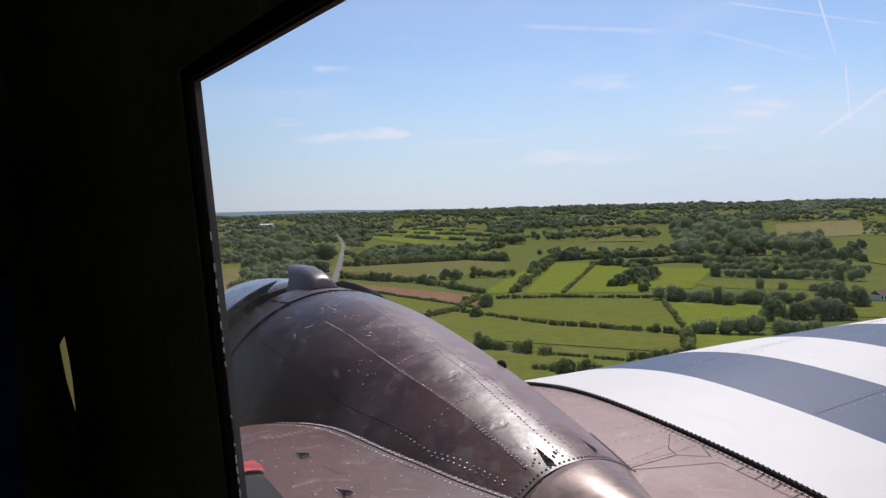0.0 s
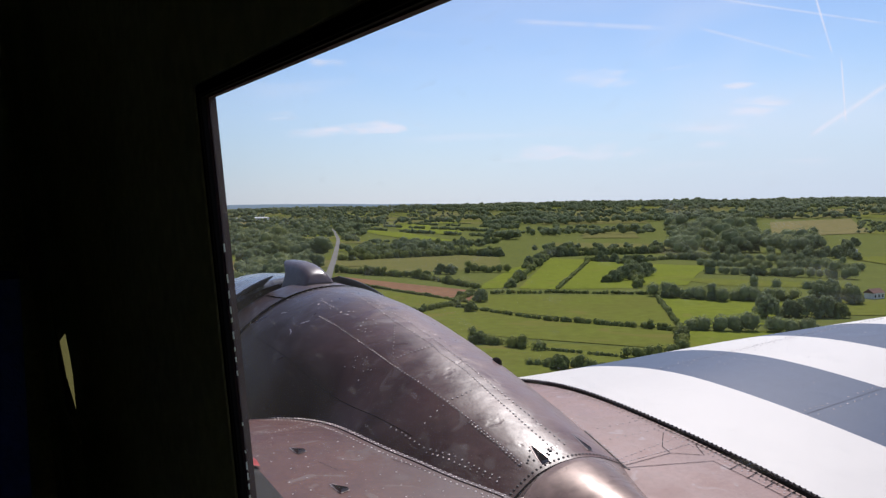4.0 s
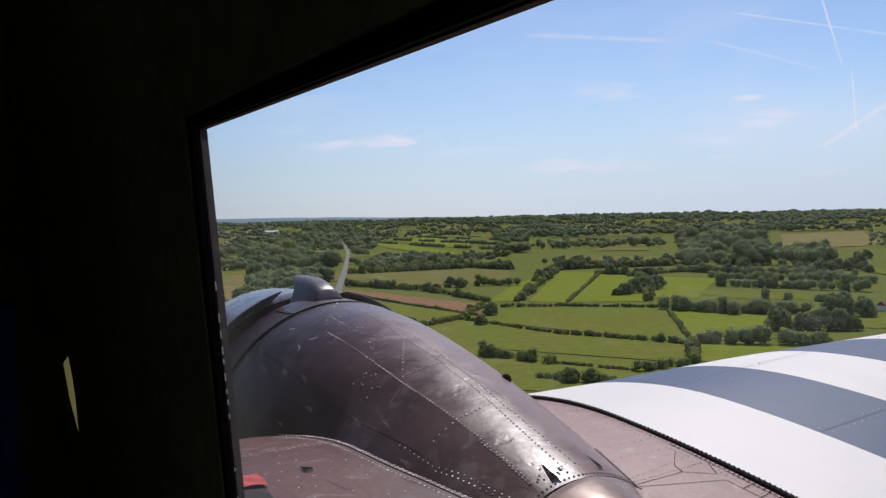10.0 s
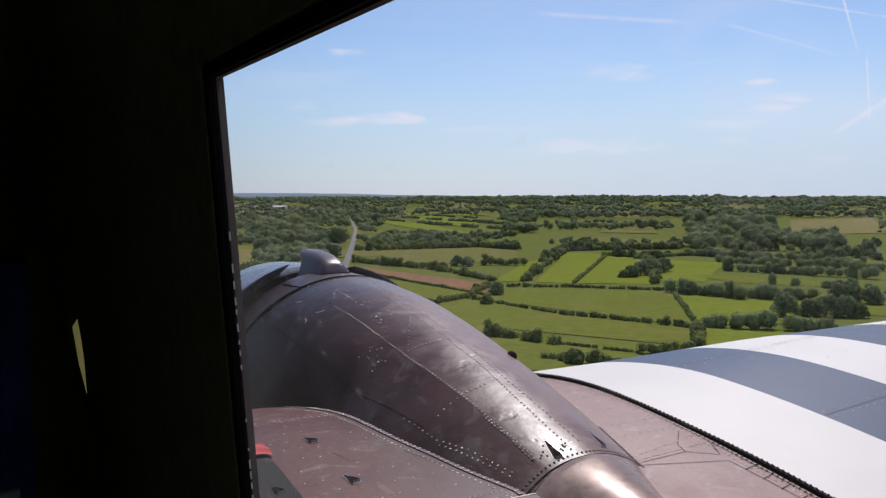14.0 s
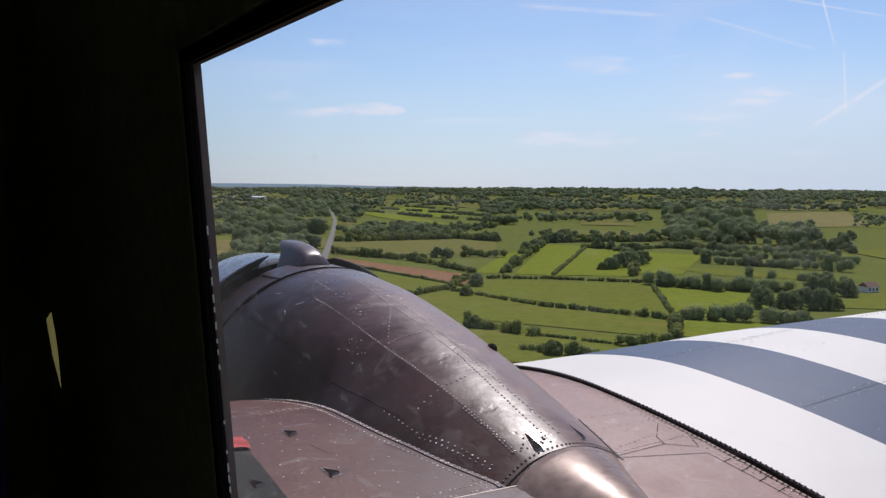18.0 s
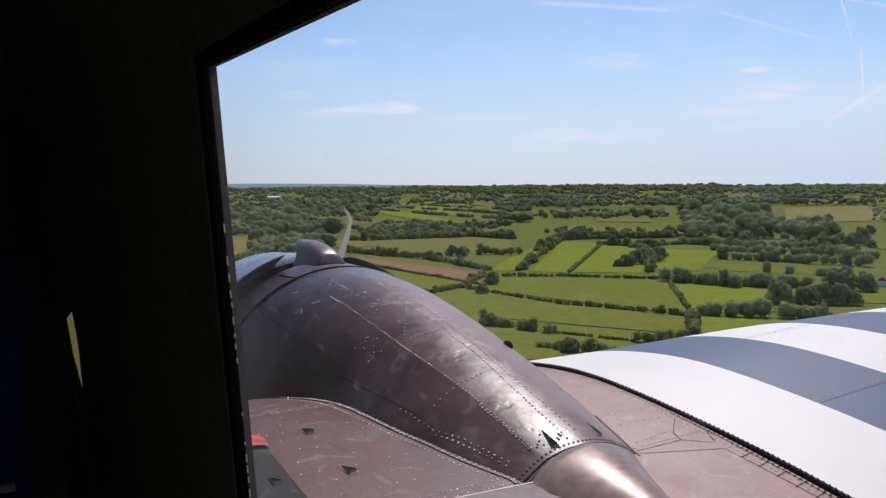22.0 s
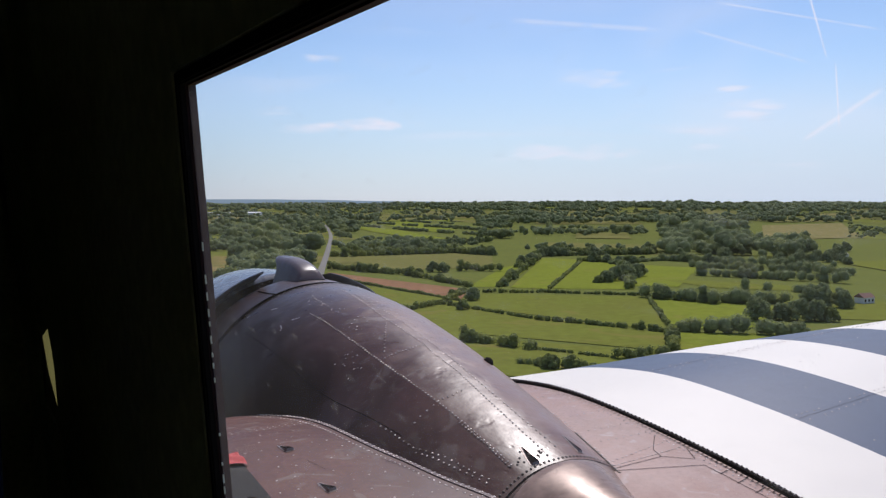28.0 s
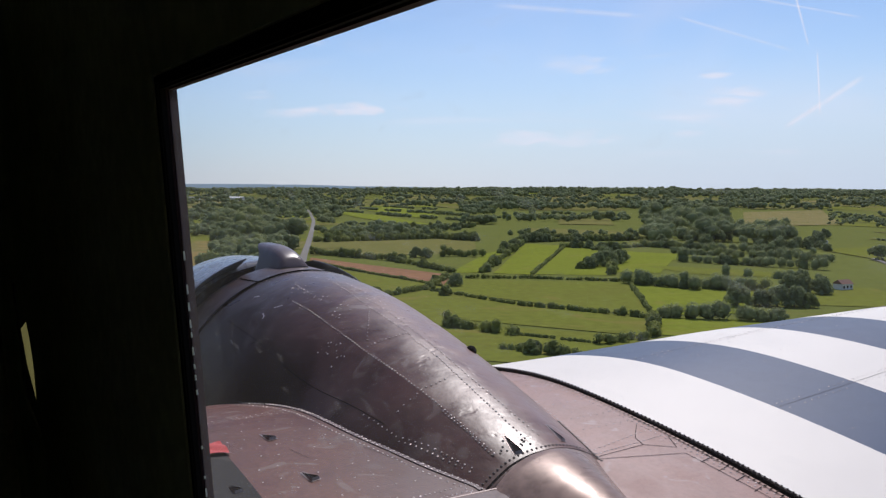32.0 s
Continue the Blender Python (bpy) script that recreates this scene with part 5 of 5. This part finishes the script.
def hedge(x0, y0, x1, y1, high=2.6, thick=2.4, label="clipped green field hedge", trees=0.0, kinds=(0, 2, 5), gaps=0.06, material=LEAF):
    """A hedge from one end to the other, uneven in height, with trees now and then."""
    if trees:
        high, thick = high * 1.2, thick * 1.25
    ln = math.hypot(x1 - x0, y1 - y0)
    n = max(3, int(ln / (thick * 0.62)))
    cs, rs = [], []
    for i in range(n + 1):
        t = i / n
        if rng.random() < gaps:
            continue
        x = x0 + (x1 - x0) * t + rng.normal(0, thick * 0.16)
        y = y0 + (y1 - y0) * t + rng.normal(0, thick * 0.16)
        hh = high * rng.uniform(0.75, 1.15) * (1 + 0.7 * fbm(x, y, 16, 2.0))
        z = ground_z(x, y)
        r = thick * 0.5 * rng.uniform(0.85, 1.25)
        k = max(1, int(round(hh / (r * 1.4))))
        for j in range(k):
            cs.append((x + rng.normal(0, 0.2), y + rng.normal(0, 0.2), z + r * 0.55 + (hh - r * 1.3) * (j / max(1, k - 1) if k > 1 else 0.6)))
            rs.append(r * (1 - 0.18 * j / k))
    count = int(sum(34 * max(1.0, r / 1.2) ** 1.8 for r in rs))
    ob = tagged(new("hedge", cloud_mesh("hedge", *leaf_cloud(cs, rs, count, 0.66, rng, 1.0, 0.78), material)), label, "hedge", group="field hedges")
    s = rng.uniform(2, 14)
    while trees and s < ln:
        if fbm(x0 + (x1 - x0) * s / ln, y0 + (y1 - y0) * s / ln, 30, 8.0) > 0.42 - 0.8 * trees:
            plant(int(rng.choice(kinds)), x0 + (x1 - x0) * s / ln + rng.normal(0, 1.2), y0 + (y1 - y0) * s / ln + rng.normal(0, 1.2), rng.uniform(0.55, 1.0))
        s += rng.uniform(4, 9)
    return ob


LOW, TALL = "low clipped hedge between pastures", "tall overgrown hedge with thorn trees"
hedge(-72, 646, -10, 585, 4.4, 4.4, TALL, 0.15, (5,), 0.02)
hedge(-10, 585, 26, 503, 3.2, 3.2, TALL, 0.25, (2, 5))
hedge(-66, 574, 17, 433, 1.5, 1.8, LOW)
hedge(-80, 842, 9, 872, 4.5, 5, TALL, 0.6)
hedge(9, 872, 68, 880, 4.5, 5, TALL, 0.6)
hedge(13, 628, 52, 620, 5.5, 5, TALL, 0.3)
hedge(44, 505, 103, 771, 3.5, 3.5, TALL, 0.45)
hedge(72, 494, 136, 738, 1.8, 2.2, LOW)
hedge(119, 490, 160, 700, 4, 4, TALL, 0.7)
hedge(22, 473, 68, 473, 2.0, 2.6, LOW)
hedge(68, 473, 121, 458, 2.0, 2.6, LOW)
hedge(22, 473, 8, 420, 2.4, 2.6, LOW, 0.35)
hedge(8, 420, 47, 363, 2.0, 2.2, LOW)
hedge(47, 363, 94, 325, 2.0, 2.2, LOW, 0.1, (5,))
hedge(8, 420, -55, 330, 2.6, 3, TALL, 0.4)
hedge(8, 312, 36, 288, 3.6, 4.2, TALL, 0.3, (5,), 0.38)
hedge(36, 288, 62, 270, 1.1, 1.4, LOW, 0.0, (5,), 0.3)
hedge(62, 270, 84, 282, 2.8, 3.2, TALL, 0.3, (5,), 0.25)
hedge(30, 262, 50, 249, 2.2, 2.8, TALL, 0.2, (5,), 0.25)
hedge(118, 450, 96, 327, 1.8, 2.0, LOW)
hedge(94, 325, 84, 284, 3.0, 3, TALL, 0.5, (3, 5))
hedge(70, 655, 110, 800, 4.0, 4, TALL, 0.5)
hedge(100, 790, 220, 822, 5, 5, TALL, 0.8, (0, 1, 2))
# thick rows on the rise
hedge(210, 660, 300, 590, 5.0, 5.5, TALL, 0.2, (0, 2, 5), 0.02, LEAF2)
hedge(178, 497, 236, 464, 3.6, 4.6, TALL, 0.2, (2, 5), 0.45, LEAF2)
hedge(150, 690, 205, 735, 3.0, 3.5, TALL, 0.3, (2, 5), 0.02, LEAF2)
hedge(205, 735, 305, 637, 6.5, 6.5, TALL, 0.25, (0, 2, 5), 0.02, LEAF2)
hedge(190, 588, 262, 530, 6.0, 6.0, TALL, 0.25, (0, 2, 5), 0.02, LEAF2)
hedge(116, 450, 145, 424, 6.5, 6.5, TALL, 0.75, (0, 2), 0.02, LEAF2)
hedge(145, 424, 178, 420, 6.5, 6.5, TALL, 0.9, (0, 2), 0.02, LEAF2)
hedge(102, 328, 120, 322, 5.0, 5.5, TALL, 0.75, (2, 5), 0.02, LEAF2)
hedge(120, 322, 140, 316, 6.0, 6.0, TALL, 0.75, (0, 2), 0.02, LEAF2)
hedge(132, 724, 172, 690, 4.6, 4.6, TALL, 0.35, (0, 1, 2), 0.03)
hedge(121, 889, 235, 830, 4.6, 4.6, TALL, 0.45, (0, 1, 2), 0.03)
hedge(-86, 786, 29, 846, 6.0, 6.0, TALL, 0.8, (0, 1, 2), 0.03)
hedge(29, 846, 62, 806, 6.0, 6.0, TALL, 0.8, (0, 1, 2), 0.03)
hedge(-86, 900, -15, 945, 5.6, 5.6, TALL, 0.6, (0, 1, 2), 0.03)
hedge(-16, 1036, 83, 1083, 5.6, 5.6, TALL, 0.6, (0, 1, 2), 0.03)
for x, y, k, s in ((5, 616, 1, 0.85), (12, 612, 0, 0.9), (24, 436, 0, 0.85), (88, 301, 3, 0.8), (90, 306, 3, 0.7), (17, 398, 2, 0.9), (108, 530, 2, 0.9), (114, 534, 0, 1.0), (122, 546, 1, 1.0),
                   (131, 556, 0, 1.1), (139, 568, 1, 1.0), (146, 578, 0, 1.0), (142, 361, 1, 1.05), (152, 362, 0, 0.9), (159, 360, 1, 1.0), (166, 359, 0, 1.0), (172, 357, 2, 1.0), (186, 408, 1, 1.0), (193, 410, 1, 1.15),
                   (201, 404, 0, 1.0), (137, 905, 2, 1.1), (141, 903, 0, 0.9), (118, 560, 2, 0.9)):
    plant(k, x, y, s)

hedge(174, 265, 121, 92, 4.2, 4.6, TALL, 0.0)
hedge(215, 262, 168, 160, 2.2, 2.6, LOW)
hedge(205, 238, 330, 248, 3.0, 3.2, LOW)
for x, y, k, s in ((167, 183, 5, 1.0), (222, 320, 0, 0.9), (160, 82, 1, 0.9), (166, 90, 0, 0.9), (172, 84, 2, 1.0), (238, 228, 2, 1.0), (270, 232, 0, 0.8)):
    plant(k, x, y, s)

# scrub and woodland: trees by the road and on the rise


def scrub(x0, x1, y0, y1, count, kinds, keep):
    done = 0
    for _ in range(count * 12):
        if done >= count:
            break
        x, y = rng.uniform(x0, x1), rng.uniform(y0, y1)
        if keep(x, y) and off_lane(x, y):
            plant(int(rng.choice(kinds)), x, y, rng.uniform(0.7, 1.15))
            done += 1


scrub(-330, -90, 560, 900, 45, (0, 2, 2, 3, 5, 1), lambda x, y: x < -0.05 * y - 48 and x > -0.32 * y and fbm(x, y, 90, 4) > -0.12)
scrub(215, 470, 700, 900, 46, (0, 1, 1, 4), lambda x, y: x > 0.27 * y + 8 and x < 0.50 * y)

# farther hedges, trees and fields: one network of enclosures
CELL_U, CELL_V, SPIN = 135, 100, radians(17)


def node(i, j):
    a = math.sin(i * 127.1 + j * 311.7) * 43758.5453
    b = math.sin(i * 269.5 + j * 183.3) * 43758.5453
    u, v = (i + 0.55 * (a - math.floor(a)) - 0.27) * CELL_U, (j + 0.55 * (b - math.floor(b)) - 0.27) * CELL_V
    return u * math.cos(SPIN) - v * math.sin(SPIN), u * math.sin(SPIN) + v * math.cos(SPIN)


def in_view(x, y, lo, hi):
    r = math.hypot(x, y)
    return lo < r < hi and y > 0 and -0.50 < x / y < 0.66


def known(x, y):
    return (1000 < y < 2050 and -0.115 * y < x < 0.06 * y) or (y < 1000 and -0.13 * y < x < 0.34 * y) or (y < 1900 and 0.10 * y < x < 0.56 * y)


patches = {m: [] for m in (FIELD_BRIGHT, FIELD_GREEN, FIELD_OLIVE, FIELD_STRAW)}
mid_c, mid_r, far_c, far_r = [], [], [], []


def thicket(x0, x1, y0, y1, count, keep, lo=2.0, hi=4.6):
    """Bushes and small trees grown together."""
    done = 0
    for _ in range(count * 10):
        x, y = rng.uniform(x0, x1), rng.uniform(y0, y1)
        if done < count and keep(x, y) and off_lane(x, y):
            rad = rng.uniform(lo, hi) * (0.72 + 0.9 * max(0.0, fbm(x, y, 55, 15.0) + 0.2))
            mid_c.append((x, y, ground_z(x, y) + rad * rng.uniform(0.5, 1.3)))
            mid_r.append(rad)
            done += 1


thicket(-420, -60, 560, 1900, 560, lambda x, y: x < (-0.05 * y - 44 if y > 950 else -0.085 * y - 34) and x > -0.30 * y and not (-0.27 * y < x < -0.185 * y and 1040 < y < 1150) and fbm(x, y, 140, 4) > 0.02, 4.4, 8.2)
thicket(-80, 40, 880, 1010, 90, lambda x, y: True)
thicket(215, 700, 750, 1650, 330, lambda x, y: 0.27 * y + 8 < x < 0.45 * y and not (0.375 * y < x and y > 1080), 6.5, 11.5)
thicket(140, 430, 1320, 1560, 70, lambda x, y: 0.11 * y < x < 0.26 * y, 5.0, 8.5)
thicket(90, 260, 880, 940, 26, lambda x, y: 0.11 * y < x < 0.27 * y, 3.0, 5.0)
thicket(560, 900, 1200, 2000, 160, lambda x, y: x > 0.50 * y, 2.8, 5.0)
thicket(-140, 20, 850, 1060, 90, lambda x, y: -0.10 * y < x < 0.03 * y, 3.6, 6.4)

def tree_row(x0, y0, x1, y1, lo, hi, step=3.6, gaps=0.36):
    """A far row of hedgerow trees."""
    ln = math.hypot(x1 - x0, y1 - y0)
    for k in range(int(ln / step)):
        t = (k + rng.random()) * step / ln
        x, y = x0 + (x1 - x0) * t + rng.normal(0, 1.2), y0 + (y1 - y0) * t + rng.normal(0, 1.2)
        if fbm(x, y, 60, 21.0) > gaps - 0.5 and off_lane(x, y):
            rad = rng.uniform(lo, hi)
            mid_c.append((x, y, ground_z(x, y) + rad * rng.uniform(0.6, 1.1)))
            mid_r.append(rad)


for row in ((-105, 1180, 62, 1010), (-150, 1800, 85, 1330), (-190, 2060, 110, 1560), (-60, 2060, 130, 1820), (250, 1450, 420, 1500), (130, 1500, 260, 1450)):
    tree_row(*row, 2.4, 4.8)

for i in range(-36, 40):
    for j in range(-20, 48):
        p = [node(i, j), node(i + 1, j), node(i + 1, j + 1), node(i, j + 1)]
        cx, cy = sum(q[0] for q in p) / 4, sum(q[1] for q in p) / 4
        if not in_view(cx, cy, 480, 4300) or known(cx, cy):
            continue
        r = math.hypot(cx, cy)
        wood = fbm(cx, cy, 420, 9.0)
        k = rng.random()
        if wood > (0.20 if r < 1700 else 0.21):
            n = int(85 if r < 1700 else 48)
            for _ in range(n):
                s, t = rng.random(), rng.random()
                x = (1 - s) * ((1 - t) * p[0][0] + t * p[3][0]) + s * ((1 - t) * p[1][0] + t * p[2][0])
                y = (1 - s) * ((1 - t) * p[0][1] + t * p[3][1]) + s * ((1 - t) * p[1][1] + t * p[2][1])
                if not off_lane(x, y) or known(x, y):
                    continue
                rad = rng.uniform(4.2, 7.6) * (1.0 if r < 1700 else 1.25)
                (mid_c if r < 1700 else far_c).append((x, y, ground_z(x, y) + rad * rng.uniform(0.8, 1.6)))
                (mid_r if r < 1700 else far_r).append(rad)
            continue
        m = FIELD_BRIGHT if k < (0.22 if r < 1700 else 0.02) else FIELD_GREEN if k < (0.55 if r < 1700 else 0.3) else FIELD_OLIVE if k < 0.92 else FIELD_STRAW
        if k < 0.97:
            patches[m].append([(cx + (q[0] - cx) * 0.97, cy + (q[1] - cy) * 0.97) for q in p])
        for a, b, chance in ((p[0], p[1], 0.92), (p[0], p[3], 0.72)):
            if rng.random() > (chance if r < 1700 else chance * 0.8):
                continue
            ln = math.dist(a, b)
            s = 0.0
            wild = rng.random()
            rad = 2.0
            while s < ln:
                x, y = a[0] + (b[0] - a[0]) * s / ln, a[1] + (b[1] - a[1]) * s / ln
                if not known(x, y) and off_lane(x, y):
                    run = fbm(x, y, 45, 12.0) + (0.18 if wild > 0.5 else -0.22)
                    big = run > 0.08
                    rad = (3.2 + 4.2 * min(1, run * 1.6)) * rng.uniform(0.85, 1.15) * (1.0 if r < 1700 else 1.35) if big else rng.uniform(1.4, 2.1)
                    tgt = (mid_c, mid_r) if r < 1700 else (far_c, far_r)
                    if rng.random() < 0.97:
                        tgt[0].append((x + rng.normal(0, 0.8), y + rng.normal(0, 0.8), ground_z(x, y) + rad * (1.1 if big else 0.7)))
                        tgt[1].append(rad)
                s += (rng.uniform(1.8, 3.4) if r < 1700 else rng.uniform(3.0, 5.0)) * (1.7 if rad > 3 else 1.0)
for m, cells in patches.items():
    verts, faces = [], []
    for p in cells:
        me_n = 5
        o = len(verts)
        for i in range(me_n + 1):
            for j in range(me_n + 1):
                s, t = i / me_n, j / me_n
                x = (1 - s) * ((1 - t) * p[0][0] + t * p[3][0]) + s * ((1 - t) * p[1][0] + t * p[2][0])
                y = (1 - s) * ((1 - t) * p[0][1] + t * p[3][1]) + s * ((1 - t) * p[1][1] + t * p[2][1])
                verts.append((x, y, ground_z(x, y) + 0.6))
        faces += [tuple(o + k for k in f) for f in grid_faces(me_n + 1, me_n + 1)]
    tagged(new("far_fields", mesh_of("far_fields", verts, faces, m, True)), "distant small enclosed " + m.name.replace("_", " ") + " fields", "fields", kind="stuff")


# double each clump with smaller lobes so that outlines stay uneven
def lobed(cs, rs, k):
    out_c, out_r = [], []
    for c, r in zip(cs, rs):
        for _ in range(k):
            d = rng.normal(size=3)
            d /= np.linalg.norm(d)
            out_c.append(np.array(c) + d * r * 0.48 * np.array([1, 1, 0.7]))
            out_r.append(r * rng.uniform(0.58, 0.85))
    return out_c, out_r


c, r = lobed(mid_c, mid_r, 4)
tagged(new("far_hedgerows", cloud_mesh("far_hedgerows", *leaf_cloud(c, r, min(460000, 30 * len(c)), 1.35, rng, core=0.80), LEAF2)), "distant dark green hedgerows and copses", "hedgerows", kind="stuff")
c, r = lobed(far_c, far_r, 2)
tagged(new("far_woods", cloud_mesh("far_woods", *leaf_cloud(c, r, min(160000, 4 * len(c)), 2.2, rng, core=0.95), LEAF2)), "distant woods along the skyline", "woods", kind="stuff")
# the skyline
cs, rs = [], []
for k in range(3000):
    a = radians(rng.uniform(-30, 36))
    d = rng.uniform(3300, 4650)
    x, y = d * math.sin(a), d * math.cos(a)
    rad = rng.uniform(2.6, 5.2) * (1 + 2.8 * max(0, fbm(x, y, 260, 6.0)) * (1.3 if a > 0.15 else 0.8))
    cs.append((x, y, ground_z(x, y) + rad * 0.6))
    rs.append(rad)
c, r = lobed(cs, rs, 2)
tagged(new("skyline_trees", cloud_mesh("skyline_trees", *leaf_cloud(c, r, 9000, 3.2, rng, core=0.95), LEAF2)), "line of tiny trees on the horizon", "woods", kind="stuff")
# hills beyond the plain; haze and a faint glow are put into their blue
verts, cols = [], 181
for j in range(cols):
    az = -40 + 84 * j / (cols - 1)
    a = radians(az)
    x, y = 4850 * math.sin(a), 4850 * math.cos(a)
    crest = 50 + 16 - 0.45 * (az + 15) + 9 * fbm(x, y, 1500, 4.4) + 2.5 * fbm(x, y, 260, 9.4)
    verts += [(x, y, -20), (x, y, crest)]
HILLS = mat("haze_tinted_glow_hills", (0.2, 0.25, 0.3), rough=1.0, spec=0.0, var=0.1, scale=0.002, fine=0.01)
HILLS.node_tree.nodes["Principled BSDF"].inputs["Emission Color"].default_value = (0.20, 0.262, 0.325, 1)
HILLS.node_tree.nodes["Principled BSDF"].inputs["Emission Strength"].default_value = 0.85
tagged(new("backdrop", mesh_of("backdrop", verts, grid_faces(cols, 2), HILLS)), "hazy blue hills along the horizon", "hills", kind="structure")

# ---- buildings far off ----


def house(name, x, y, turn, size, wall, roof, label, windows=3):
    """A gabled building with its walls, roof, door and windows."""
    w, d, h, rise = size
    thing = tagged(new(name), label, name.replace("_", " "))
    thing.matrix_world = Matrix.Translation((x, y, ground_z(x, y) - 0.2)) @ Matrix.Rotation(radians(turn), 4, "Z")
    bm = box(bmesh.new(), (-w / 2, -d / 2, 0), (w / 2, d / 2, h))
    part("wall", (bm, wall), thing)
    bm = bmesh.new()
    o = 0.4
    ring = [(-w / 2 - o, -d / 2 - o, h - 0.1), (w / 2 + o, -d / 2 - o, h - 0.1), (w / 2 + o, d / 2 + o, h - 0.1), (-w / 2 - o, d / 2 + o, h - 0.1), (-w / 2 - o, 0, h + rise), (w / 2 + o, 0, h + rise)]
    vs = [bm.verts.new(q) for q in ring]
    for f in ((0, 1, 5, 4), (2, 3, 4, 5), (0, 4, 3), (1, 2, 5), (3, 2, 1, 0)):
        bm.faces.new([vs[i] for i in f])
    part("roof", (bm, roof), thing)
    for side in (-1, 1):
        for i in range(windows):
            cx = (i + 0.5) / windows * w - w / 2
            bm = box(bmesh.new(), (cx - 0.6, side * d / 2 - 0.04, h * 0.35), (cx + 0.6, side * d / 2 + 0.04, h * 0.75))
            part("window", (bm, GLASSDARK), thing)
    return thing


house("farmhouse", 221, 424, 25, (8, 5.5, 3.4, 2.0), PALE, TILE, "pale rendered farmhouse with a tiled roof")
house("barn", 392, 800, 15, (15, 7, 2.6, 1.2), PALE, GREYROOF, "pale barn before dark trees", 2)
house("stone_house", 129, 47, 0, (18, 8, 6.5, 2.6), STONE, GREYROOF, "long grey stone building beside a farm track", 4)
house("bungalow", 105, 60, 5, (9, 6.5, 2.7, 1.6), PALE, TILE, "low pale bungalow in a hamlet", 3)
house("bungalow", 116, 60, 2, (8, 6.5, 2.7, 1.6), PALE, TILE, "low pale bungalow in a hamlet", 3)
house("cottage", 166, 68, 12, (8, 6, 3.0, 2.2), PALE, TILE, "small cottage among dark trees", 2)
house("farmhouse", 254, 222, 4, (18, 8, 3.0, 2.6), PALE, TILE, "long farmhouse with a brown tiled roof", 4)
house("hangar", -490, 2450, -8, (40, 22, 10, 3), PALE, PALE, "white airfield hangar far off", 4)
house("hangar", -570, 2500, -8, (40, 22, 7, 2.5), PALE, PALE, "low white airfield shed far off", 4)
house("terminal", -640, 2560, -5, (45, 18, 7, 1.0), PALE, GREYROOF, "low pale airfield terminal far off", 6)
tower = tagged(new("control_tower"), "pale square airfield control tower far off", "tower")
tower.matrix_world = Matrix.Translation((-655, 2500, ground_z(-655, 2500) - 0.2))
part("shaft", (box(bmesh.new(), (-6, -6, 0), (6, 6, 13)), PALE), tower)
part("glazed_cab", (box(bmesh.new(), (-4.5, -4.5, 13), (4.5, 4.5, 16.5)), GLASSDARK), tower, "dark glazed control cab")
part("roof", (box(bmesh.new(), (-5.2, -5.2, 16.5), (5.2, 5.2, 17.2)), GREYROOF), tower)
part("aerial", (box(bmesh.new(), (-0.15, -0.15, 17.2), (0.15, 0.15, 21)), GREYROOF), tower)
